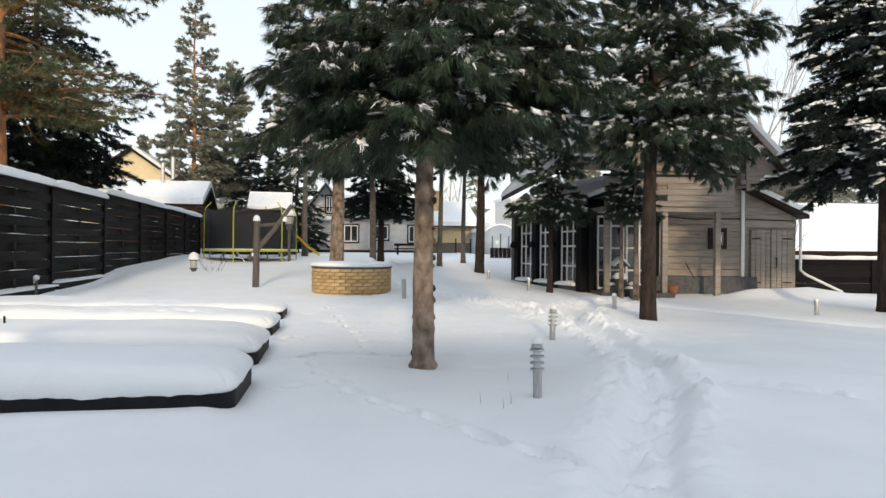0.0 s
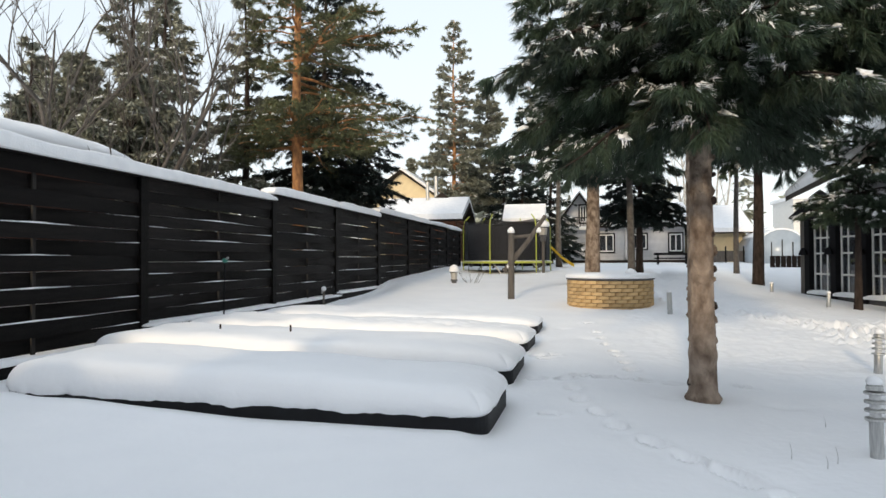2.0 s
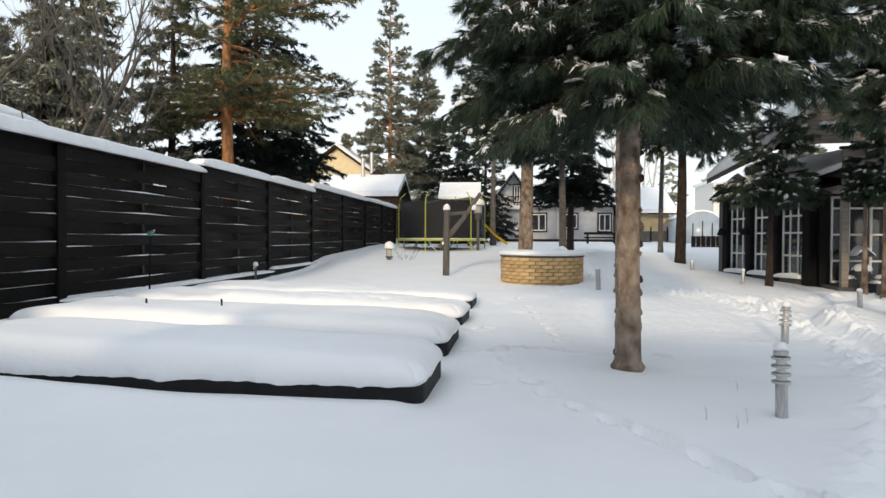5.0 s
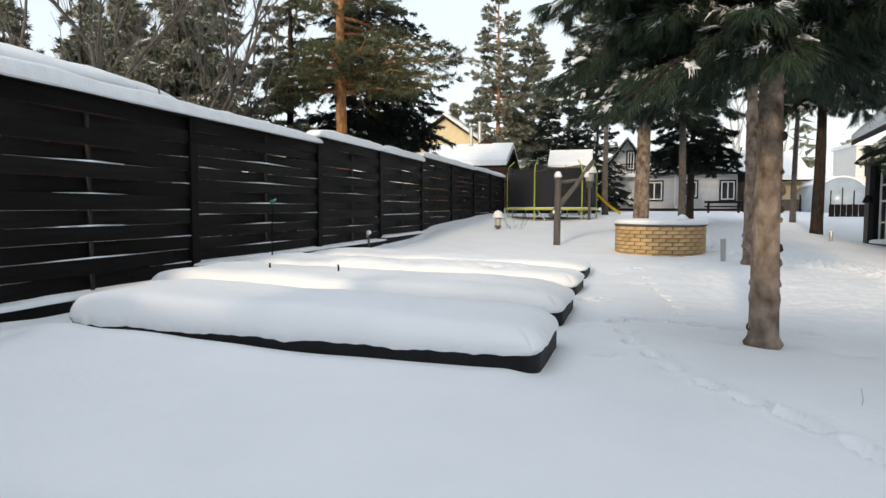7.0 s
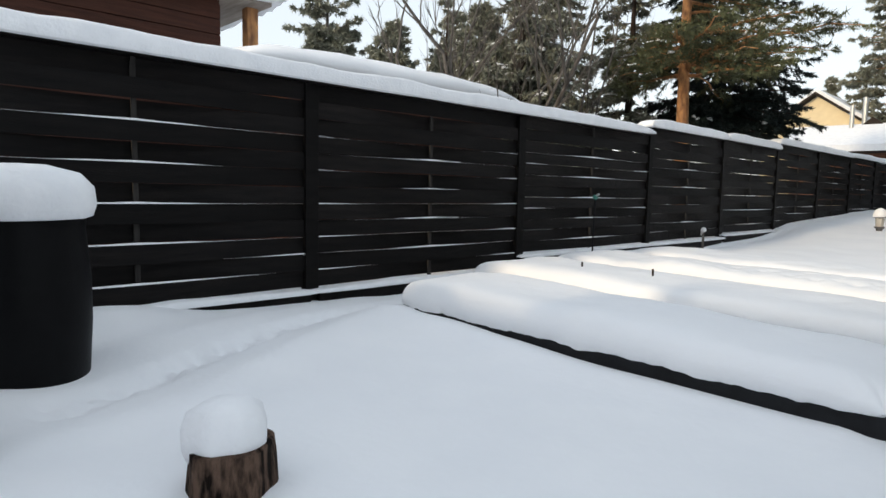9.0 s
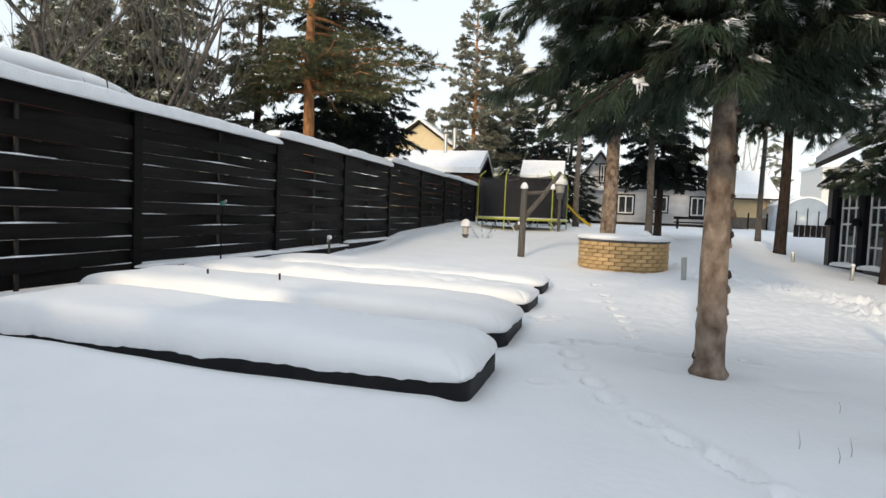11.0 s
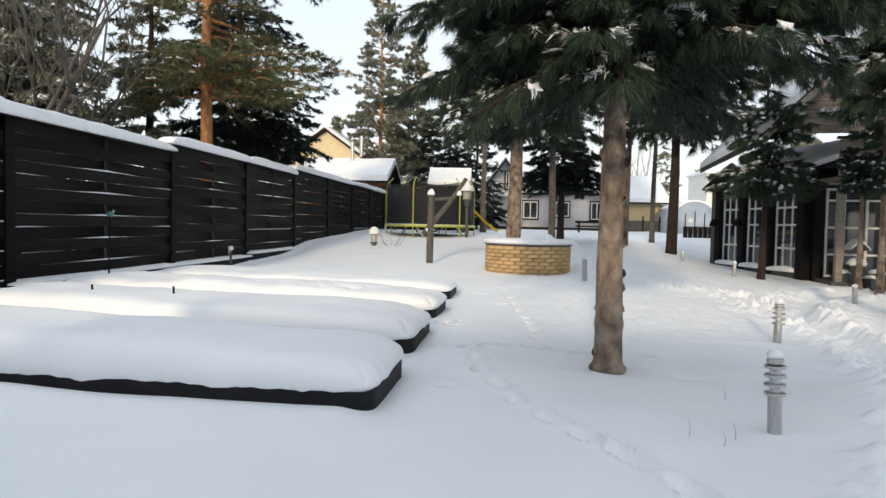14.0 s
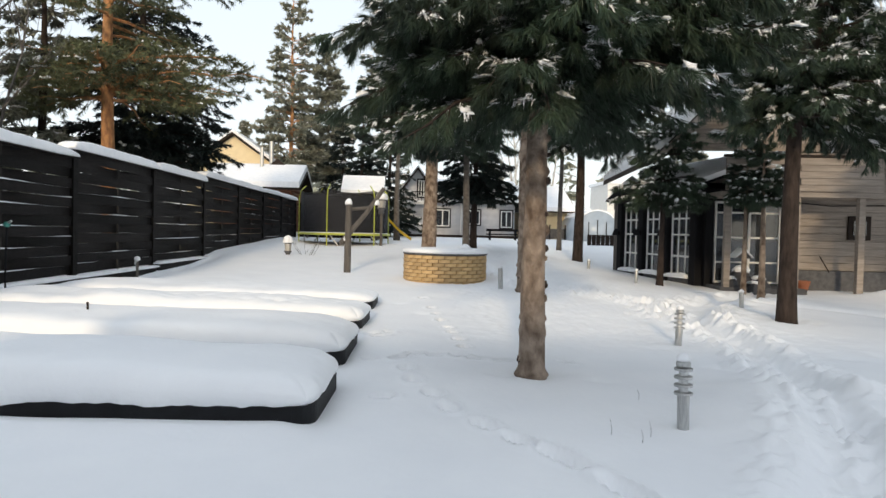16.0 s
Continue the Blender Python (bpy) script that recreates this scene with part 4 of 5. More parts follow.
bare_tree("bare_tree", -9.9, 10.9, 5.8, 0.085, "leafless grey garden tree with spreading branches", M_BARKGREY, 3, stems=5, spread=0.75)
bare_tree("bare_tree", -10.4, 15.0, 6.5, 0.06, "leafless grey tree with thin upright stems", M_BARKGREY, 5, stems=4, spread=0.2)
bare_tree("bare_tree", -11.5, 12.5, 6.0, 0.06, "leafless frosted tree with thin twigs", M_BARKGREY, 8, stems=3, spread=0.35)
bare_tree("birch_tree", 34.5, 40, 19, 0.2, "tall white birch without leaves", M_BIRCH, 9, stems=1, spread=0.03)
for k, (x, y) in enumerate(((10.5, 58), (12.5, 62), (14.0, 60), (15.5, 66), (11.6, 64))):
    bare_tree("birch_tree", x, y, 12, 0.14, "white birch without leaves in the distance", M_BIRCH, 30 + k, stems=1, spread=0.04, levels=2, group="distant birches")
bare_tree("bare_shrub", -3.0, 21.0, 0.6, 0.008, "small leafless shrub in the snow", M_BARKGREY, 12, stems=6, spread=0.8, levels=1)
bare_tree("bare_shrub", 16.2, 17.5, 2.6, 0.02, "thin leafless bush beside the shed", M_BARKGREY, 14, stems=5, spread=0.3, levels=2)

# unseen spruce copies, added on the sunny side to dapple the house with shade
wood = [o for o in scene.objects if o.parent is None and o.name.startswith("spruce_tree")]
for k in range(7):
    copy_thing(wood[k % 2], pose(4.6 + k * 1.9, -19.0 - 2.5 * (k % 3), 0, 0, 0, 70 * k))


# ---------------------------------------------------------------- timber house with glazed veranda
HX, HY, HR = 8.35, 15.55, -8.1
house = thing("timber_house", HX, HY, 0, "whitewashed timber house with balcony, glazed porch and lean-to shed", "house", rz=HR)


def planks(x0, x1, z0, z1, y0, y1, parent, name="plank", h=0.19, material=M_SIDING, keep=lambda xa, xb, z: [(xa, xb)]):
    """Horizontal boards with shadow gaps, one object each."""
    z = z0
    while z < z1 - 0.02:
        t = min(z + h, z1)
        for xa, xb in keep(x0, x1, (z + t) / 2):
            if xb - xa > 0.03:
                part(name, box(xa, xb, y0, y1, z + 0.006, t - 0.006, 0.006), material, parent)
        z += h


def roofline(xa, xb, z):
    # the main gable narrows towards its ridge
    k = max(0.0, z - 3.2) / 0.98
    return [(max(xa, -1.7 + k), min(xb, 5.5 - k))]


part("wall", box(1.95, 4.55, 0.05, 0.3, 0.0, 3.6), M_SIDING, house)
part("side_wall", box(6.1, 6.2, 0.25, 5.0, 0.0, 2.3), M_SIDING, house)
part("back_wall", box(-0.2, 6.2, 5.0, 5.2, 0.0, 3.4), M_SIDING, house)
planks(1.95, 4.53, 0.55, 3.6, 0.0, 0.05, house)
planks(-1.4, 5.9, 3.62, 6.5, -0.02, 0.1, house, keep=roofline)
part("base", box(1.9, 4.95, -0.14, 0.0, -0.2, 0.54, 0.02), M_STONE, house, "dark grey stone base")
part("corner_board", box(4.5, 4.6, -0.05, 0.02, 0.5, 3.6, 0.005), M_WHITE, house)
for x in (0.12, 1.74, 3.25):
    part("porch_post", box(x - 0.075, x + 0.075, -1.12, -0.97, -0.2, 2.36, 0.01), M_SIDING, house, "square pale wooden post")
balcony = part("balcony_floor", box(-0.1, 3.75, -1.2, 0.0, 2.36, 2.48, 0.01), M_SIDING, house, "projecting boarded balcony")
for k in range(5):
    gap = (1.15, 1.75) if k in (1, 3) else (9, 9)
    for xa, xb in ((0.0, min(gap[0], 3.65)), (gap[1], 3.65)):
        if xb > xa:
            part("rail_board", box(xa, xb, -1.22, -1.17, 2.5 + k * 0.16, 2.5 + k * 0.16 + 0.15, 0.006), M_SIDING, balcony)
part("hand_rail", box(-0.05, 3.7, -1.25, -1.12, 3.32, 3.38, 0.01), M_BROWN, balcony)
# steep main roof
for side, (xa, xb) in (("left", (-1.75, 1.9)), ("right", (1.9, 5.55))):
    za, zb = (3.15, 6.85) if side == "left" else (6.85, 3.15)
    part("roof", prism([(xa, za), (xb, zb), (xb, zb + 0.16), (xa, za + 0.16)], -1.3, 6.0), M_BROWN, house, "brown steep roof")
    part("roof_snow", prism([(xa, za + 0.162), (xb, zb + 0.162), (xb, zb + 0.4), (xa, za + 0.34)], -1.25, 6.0), M_SNOWCAP, house)
    part("barge_board", prism([(xa, za - 0.06), (xb, zb - 0.06), (xb, zb + 0.12), (xa, za + 0.12)], -1.35, -1.302), M_SIDING, house)
part("gable_panel", prism([(4.2, 3.0), (5.5, 3.1), (5.5, 3.2), (4.2, 4.5)], -0.85, -0.8), M_SIDING, house, "pale boarded gable corner")
part("gable_vent", box(4.95, 5.07, -0.88, -0.852, 3.5, 3.6), M_DARK, house)
part("soffit", box(4.2, 5.85, -0.8, 0.0, 3.14, 3.2), M_SIDING, house)
# window with dark carved frame
w = part("window_frame", box(3.5, 4.06, -0.05, -0.002, 1.35, 1.97, 0.01), M_BROWN, house, "dark brown window surround")
part("pane", box(3.62, 3.94, -0.07, -0.052, 1.47, 1.85), M_GLASS, w)
part("sash", box(3.76, 3.8, -0.09, -0.071, 1.47, 1.85, 0.004), M_WHITE, w)
part("sash_ring", box(3.68, 3.88, -0.088, -0.071, 1.56, 1.76, 0.01), M_WHITE, w)
# lean-to shed with double door
part("shed_wall", prism([(4.62, 0.0), (6.2, 0.0), (6.2, 2.32), (4.62, 3.04)], 0.02, 0.2), M_SIDING, house)
for k in range(5):
    z0 = 2.0 + k * 0.2
    xb = min(6.2, 4.62 + (3.04 - z0 - 0.19) / 0.72 * 1.58)
    if xb > 4.7:
        part("plank", box(4.63, xb, -0.02, 0.018, z0, z0 + 0.19, 0.005), M_SIDING, house)
part("shed_roof", prism([(4.5, 3.1), (6.42, 2.26), (6.42, 2.38), (4.5, 3.22)], -0.3, 4.9), M_BROWN, house)
part("shed_roof_snow", prism([(4.5, 3.222), (6.42, 2.382), (6.46, 2.52), (6.3, 2.6), (4.5, 3.38)], -0.28, 4.9), M_SNOWCAP, house)
for k, (xa, xb) in enumerate(((4.78, 5.38), (5.4, 6.05))):
    dleaf = part("door_leaf", box(xa, xb, -0.05, -0.002, -0.1, 1.94, 0.006), M_SIDING, house, "pale plank shed door")
    for q in range(4):
        a = xa + (xb - xa) * q / 4
        part("door_plank", box(a + 0.008, a + (xb - xa) / 4 - 0.008, -0.07, -0.052, -0.1, 1.93, 0.006), M_SIDING, dleaf)
    for z in (0.35, 1.65):
        part("hinge", box(xa + 0.02 if k == 0 else xb - 0.3, xa + 0.3 if k == 0 else xb - 0.02, -0.085, -0.071, z, z + 0.035, 0.004), M_DARK, dleaf)
    if k == 1:
        part("door_handle", tube([(xa + 0.14, -0.085, 0.8), (xa + 0.14, -0.13, 0.86), (xa + 0.14, -0.13, 1.05), (xa + 0.14, -0.085, 1.11)], 0.018, 8), M_DARK, dleaf)
part("drain_pipe", tube([(6.28, -0.1, 2.25), (6.28, -0.1, 0.75), (6.4, -0.15, 0.62), (7.3, -0.5, 0.12)], 0.04, 10), M_WHITE, house, "white rain pipe")
part("cable", tube([(2.2, -0.03, 2.3), (3.0, -0.03, 2.22), (4.5, -0.03, 2.25), (6.1, -0.04, 2.2)], 0.012, 6), M_DARK, house)
# glazed porch front
part("porch_floor", box(-0.05, 2.0, -1.2, 3.6, -0.25, 0.12, 0.01), M_STONE, house)
# near-black wall: the dimness of the room behind the glass, put into colour
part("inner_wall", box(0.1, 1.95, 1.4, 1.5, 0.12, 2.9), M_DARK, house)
part("ceiling", box(-0.05, 2.0, 0.0, 3.6, 2.46, 2.52), M_SIDING, house)


def glazing(parent, x0, x1, z0, z1, y, cols, rows, material=M_WHITE, name="window"):
    """A white window: frame, bars and one pane for each opening."""
    f = part(name, box(x0, x1, y - 0.012, y + 0.012, z0, z0 + 0.06, 0.004), material, parent, "white multi-pane window")
    for a, b in (((x0, x0 + 0.06), (z0, z1)), ((x1 - 0.06, x1), (z0, z1)), ((x0, x1), (z1 - 0.06, z1))):
        part("frame_bar", box(a[0], a[1], y - 0.03, y + 0.03, b[0], b[1], 0.004), material, f)
    for k in range(1, cols):
        x = x0 + (x1 - x0) * k / cols
        part("mullion", box(x - 0.025, x + 0.025, y - 0.026, y + 0.026, z0 + 0.06, z1 - 0.06, 0.004), material, f)
    for r in rows:
        part("transom", box(x0 + 0.06, x1 - 0.06, y - 0.022, y + 0.022, r - 0.025, r + 0.025, 0.004), material, f)
    zs = [z0 + 0.06, *rows, z1 - 0.06]
    for k in range(cols):
        for za, zb in zip(zs, zs[1:]):
            part("pane", box(x0 + (x1 - x0) * k / cols + 0.02, x0 + (x1 - x0) * (k + 1) / cols - 0.02, y - 0.004, y + 0.004, za, zb), M_GLASS, f)
    return f


glazing(house, 0.16, 0.98, 0.15, 2.3, 0.0, 2, (0.7, 1.35, 2.0))
glazing(house, 1.02, 1.84, 0.15, 2.3, 0.0, 2, (0.7, 1.35, 2.0), name="glass_door")
part("dark_post", box(-0.1, 0.12, -0.12, 0.1, -0.2, 2.5, 0.02), M_DARK, house)
part("dark_post", box(1.86, 2.0, -0.1, 0.1, -0.2, 2.5, 0.02), M_DARK, house)
part("lintel", box(-0.1, 2.0, -0.1, 0.1, 2.32, 2.6, 0.01), M_DARK, house)

# ---------------------------------------------------------------- glazed side of the veranda
ver = thing("veranda", 8.2, 15.7, 0.1, "dark-framed glazed veranda with white sashes", "veranda", rz=99.2)
VL = 4.2
part("stone_base", box(-0.05, VL, -0.1, 0.1, -0.4, 0.14, 0.02), M_STONE, ver, "grey stone plinth")
part("lintel", box(-0.05, VL, -0.1, 0.12, 2.2, 2.5, 0.02), M_DARK, ver)
for k in range(4):
    x = 0.08 + k * (VL - 0.2) / 3
    part("dark_post", box(x - 0.14, x + 0.14, -0.16, 0.16, -0.35, 2.3, 0.02), M_DARK, ver)
    if k:
        lamp = part("wall_lantern", turned([(0.12, 0), (0.15, 0.02), (0.09, 0.16), (0.03, 0.22)], 4, None, x, 0.26, 1.25), M_DARK, ver, "dark wall lantern")
for k in range(3):
    x0 = 0.24 + k * (VL - 0.2) / 3
    glazing(ver, x0, x0 + (VL - 0.2) / 3 - 0.32, 0.16, 2.18, 0.0, 3, (0.7, 1.3, 1.75))
    part("sill_snow", snow_slab(x0, x0 + 1.1, 0.1, 0.24, 0.12, 0.12, 14, 5, 4), M_SNOWCAP, ver, "", True)
# black again, so that the veranda's inside reads as unlit
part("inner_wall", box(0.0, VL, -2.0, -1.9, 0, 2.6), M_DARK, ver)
for k in range(2):
    part("curtain", box(0.5 + k * 1.7, 0.66 + k * 1.7, -0.4, -0.34, 0.2, 2.1, 0.02), M_CURTAIN, ver)
part("roof", prism([(-2.6, 3.5), (0.35, 2.5), (0.35, 2.58), (-2.6, 3.58)], -0.1, VL + 0.2, "x"), M_DARK, ver)
part("roof_snow", prism([(-2.6, 3.582), (0.32, 2.582), (0.3, 2.7), (-2.6, 3.8)], -0.08, VL + 0.15, "x"), M_SNOWCAP, ver)
part("canopy", turned([(0.85, 2.3), (0.82, 2.36), (0.3, 2.85), (0.02, 3.1)], 4, None, VL - 0.85, 0.2), M_DARK, ver, "black pyramid canopy")
part("canopy_snow", turned([(0.45, 2.7), (0.46, 2.76), (0.2, 3.0), (0.02, 3.14)], 8, None, VL - 0.85, 0.15, 0, 0.2), M_SNOWCAP, ver, "", True)
part("end_wall", box(VL, VL + 0.25, -3.0, 0.15, -0.3, 2.9, 0.01), M_GREYWOOD, ver)

# rockery, pot and tools by the porch
rock = thing("rockery", 8.85, 14.75, 0.05, "dark rockery stones with snow caps and a small birdhouse roof", "rockery")
for k, (x, y, r, h) in enumerate(((0, 0, 0.34, 0.5), (0.35, -0.2, 0.26, 0.3), (-0.32, -0.12, 0.24, 0.28), (0.1, -0.42, 0.22, 0.2))):
    part("stone", turned([(r, -0.2), (r * 1.1, 0.1 * h), (r * 0.9, 0.6 * h), (r * 0.5, h), (0.03, h * 1.04)], 9, None, x, y, 0, 0.7, k * 3), M_ROCK, rock)
    part("snow", turned([(r * 0.62, h * 0.85), (r * 0.66, h * 0.98), (r * 0.4, h * 1.18), (0.02, h * 1.24)], 12, None, x, y, 0, 0.3, k), M_SNOWCAP, rock, "", True)
part("birdhouse_roof", prism([(-0.2, 0.78), (0.2, 0.78), (0.0, 0.98)], -0.15, 0.2), M_ROCK, rock)
part("roof_snow", prism([(-0.23, 0.79), (-0.2, 0.84), (0.0, 1.05), (0.2, 0.84), (0.23, 0.79), (0.0, 0.985)], -0.17, 0.22), M_SNOWCAP, rock)
pot = thing("flower_pot", 10.55, 14.85, 0.02, "terracotta flower pot by the stone base", "flower pot")
part("pot", turned([(0.1, 0), (0.16, 0.2), (0.17, 0.26), (0.14, 0.27)], 16), M_TERRACOTTA, pot)
stick = thing("broom_stick", 11.2, 15.0, 0.5, "thin brown stick leaning on the wall", "stick")
part("shaft", tube([(0.1, -0.05, 0.0), (-0.12, 0.03, 0.42)], 0.014, 6), M_BROWN, stick)

# ---------------------------------------------------------------- next plot behind the shed
nf = thing("board_fence", 14.75, 15.15, -0.12, "black slatted boundary fence with a snowy top rail", "fence", rz=-8, kind="structure")
for k in range(3):
    part("post", box(k * 2.6 - 0.06, k * 2.6 + 0.06, -0.05, 0.05, -0.6, 1.2, 0.01), M_FENCE, nf)
for k in range(9):
    for q in range(2):
        part("slat", box(q * 2.6 + 0.06, q * 2.6 + 2.54, -0.02 + (k % 2) * 0.03, 0.0 + (k % 2) * 0.03, -0.45 + k * 0.18, -0.45 + k * 0.18 + 0.179, 0.004), M_FENCE, nf)
part("top_rail", box(-0.4, 5.4, -0.08, 0.08, 1.18, 1.24, 0.01), M_WHITE, nf)
part("rail_snow", snow_slab(-0.4, 5.4, -0.09, 0.09, 1.24, 0.06, 30, 6, 5), M_SNOWCAP, nf, "", True)
nb = thing("neighbour_barn", 24.5, 25.0, 0, "low brown barn under a wide snow-covered roof", "barn", rz=-8)
part("wall", box(-2.6, 7.0, 0.0, 6.0, -0.5, 1.4), M_NBWALL, nb)
part("gable", prism([(0.0, 1.4), (3.0, 3.6), (6.0, 1.4)], -2.6, -2.5, "x"), M_BROWN, nb)
part("roof", prism([(-0.6, 1.25), (3.0, 3.6), (6.6, 1.25), (6.6, 1.35), (3.0, 3.7), (-0.6, 1.35)], -3.4, 7.5, "x"), M_BROWN, nb)
part("roof_snow", prism([(-0.66, 1.352), (-0.66, 1.52), (3.0, 3.96), (6.6, 1.6), (6.6, 1.352), (3.0, 3.702)], -3.3, 7.4, "x"), M_SNOWCAP, nb)

# ---------------------------------------------------------------- play corner at the end of the fence
TX, TY = -2.5, 28.5
tz = height(TX, TY)
tramp = thing("trampoline", TX, TY, tz, "round trampoline with lime green poles and black safety net", "trampoline")
TR, TH = 2.06, 0.45
part("rim", tube([(TR * math.cos(a), TR * math.sin(a), TH) for a in np.linspace(0, 2 * math.pi, 41)], 0.05, 8), M_LIME, tramp, "yellow-green padded rim")
part("mat", turned([(TR - 0.06, TH - 0.015), (TR - 0.06, TH + 0.015)], 40), M_DARK, tramp)
part("snow", turned([(TR - 0.02, TH + 0.02), (TR - 0.05, TH + 0.07), (TR * 0.6, TH + 0.1), (0.1, TH + 0.09)], 36, wobble=0.02), M_SNOW, tramp, "", True)
for k in range(6):
    a = k * math.pi / 3 + 0.25
    c, s = math.cos(a), math.sin(a)
    part("net_pole", tube([(TR * c, TR * s, -0.2), (TR * c, TR * s, 2.05), ((TR - 0.06) * c, (TR - 0.06) * s, 2.35), ((TR - 0.3) * c, (TR - 0.3) * s, 2.6)], 0.026, 8), M_LIME, tramp, "lime green pole")
    part("leg", tube([((TR - 0.25) * c, (TR - 0.25) * s, TH), ((TR - 0.1) * math.cos(a + 0.3), (TR - 0.1) * math.sin(a + 0.3), -0.2)], 0.025, 6), M_STEEL, tramp)
nv, nfc = [], []
for k in range(48):
    a = 2 * math.pi * k / 48
    for z in (TH, 1.2, 2.4 - 0.15 * abs(math.sin(3 * (a - 0.25)))):
        nv.append(((TR - 0.08) * math.cos(a), (TR - 0.08) * math.sin(a), z))
for k in range(48):
    q = (k + 1) % 48
    for r in range(2):
        nfc.append((k * 3 + r, q * 3 + r, q * 3 + r + 1, k * 3 + r + 1))
raw("safety_net", nv, nfc, M_NET, tramp, "black mesh net", True)

twx, twy = -2.0, 33.5
tower = thing("play_tower", twx, twy, height(twx, twy) - 0.3, "dark wooden play tower with a snowy roof and yellow slide", "play tower")
for a in (-0.75, 0.75):
    for b in (-0.75, 0.75):
        part("post", box(a - 0.06, a + 0.06, b - 0.06, b + 0.06, -0.2, 2.75, 0.01), M_GREYWOOD, tower)
part("deck", box(-0.85, 0.85, -0.85, 0.85, 1.1, 1.2, 0.01), M_GREYWOOD, tower)
for k in range(4):
    part("wall_board", box(-0.8, 0.8, -0.83, -0.79, 1.22 + k * 0.17, 1.37 + k * 0.17, 0.006), M_GREYWOOD, tower)
for sgn in (-1, 1):
    part("roof", prism([(0.0, 3.5), (sgn * 1.15, 2.7), (sgn * 1.15, 2.76), (0.0, 3.57)], -1.1, 1.1, "x"), M_BROWN, tower)
    part("roof_snow", prism([(0.0, 3.572), (sgn * 1.13, 2.765), (sgn * 1.14, 2.95), (0.0, 3.8)], -1.12, 1.12, "x"), M_SNOWCAP, tower)
sl = bmesh.new()
for k in range(9):
    u = k / 8
    x, z = 0.85 + 1.75 * u, 1.75 - 1.45 * u + 0.05 * math.sin(u * 7)
    for y, dz in ((-0.25, 0.16), (-0.22, 0.0), (0.22, 0.0), (0.25, 0.16)):
        sl.verts.new((x, y - 0.4 + 0.3, z + dz))
sl.verts.ensure_lookup_table()
for k in range(8):
    for q in range(3):
        sl.faces.new((sl.verts[k * 4 + q], sl.verts[k * 4 + q + 1], sl.verts[k * 4 + 5 + q], sl.verts[k * 4 + 4 + q]))
bmesh.ops.solidify(sl, geom=list(sl.faces), thickness=0.03)
part("slide", sl, M_YELLOWPL, tower, "yellow plastic slide")
for x in (-0.4, 0.4):
    part("swing_beam", tube([(x * 3.2 - 0.6, -1.0, -0.2), (x - 0.4, -0.8, 2.3)], 0.06, 8), M_GREYWOOD, tower)

crane = thing("well_sweep", -1.08, 15.42, height(-1.08, 15.42), "old grey wooden well sweep with a slanting pole", "well sweep")
part("post", tube([(0, 0, -0.3), (0.01, 0, 1.0), (0.02, 0.0, 1.7)], [0.09, 0.085, 0.075], 10), M_GREYWOOD, crane)
part("sweep_pole", tube([(-0.18, 0.1, 0.72), (0.08, 0.05, 1.05), (0.45, 0.0, 1.5), (0.9, -0.05, 2.15)], [0.075, 0.07, 0.06, 0.05], 8), M_GREYWOOD, crane)
part("cross_bar", tube([(-0.02, 0.1, 1.6), (0.6, 0.1, 1.66)], 0.045, 8), M_GREYWOOD, crane)
for x, y, z, r in ((0.02, 0, 1.72, 0.1), (0.0, 0.05, 0.8, 0.12), (0.72, -0.03, 1.72, 0.07)):
    part("snow", turned([(r * 0.9, 0), (r, 0.05), (r * 0.6, 0.13), (0.01, 0.16)], 12, None, x, y, z, 0.25, x), M_SNOWCAP, crane, "", True)


def lantern(x, y, base, r, h, label):
    t = thing("garden_lantern", x, y, height(x, y) + base, label, "garden lantern", group="garden lanterns")
    if base:
        part("pole", tube([(0, 0, -base - 0.2), (0, 0, 0.02)], 0.06, 8), M_GREYWOOD, t)
    part("foot", turned([(r * 0.5, -0.15), (r * 0.5, 0.05), (r * 0.8, 0.08), (r * 0.8, 0.12)], 10), M_STONE, t)
    part("housing", turned([(r * 0.62, 0.12), (r * 0.75, h * 0.72), (r * 0.5, h * 0.74)], 6), M_CURTAIN, t)
    part("roof", turned([(r * 1.05, h * 0.74), (r, h * 0.78), (r * 0.4, h)], 8), M_STONE, t)
    part("snow", turned([(r * 1.08, h * 0.78), (r * 1.15, h * 0.9), (r * 0.9, h * 1.16), (r * 0.3, h * 1.28), (0.01, h * 1.3)], 16, wobble=0.08, seed=x), M_SNOWCAP, t, "", True)
    return t


lantern(-3.6, 20.8, 0.0, 0.16, 0.5, "small garden lantern under a dome of snow")
lantern(-0.75, 27.0, 1.55, 0.26, 0.6, "post lantern under a thick cap of snow")
lantern(-5.0, 33.5, 1.6, 0.3, 0.55, "wide post lantern loaded with snow")

# dark end fence behind the play corner
ef = thing("end_fence", -6.0, 36.0, 0.8, "dark board fence closing the garden", "fence", kind="structure")
for k in range(26):
    part("plank", box(k * 0.2 + 0.05, k * 0.2 + 0.245, 0.0, 0.03, -0.5, 2.05 + 0.02 * math.sin(k * 3), 0.004), M_FENCE, ef)
part("rail", box(0.0, 5.3, -0.05, 0.0, 1.9, 2.0, 0.008), M_FENCE, ef)

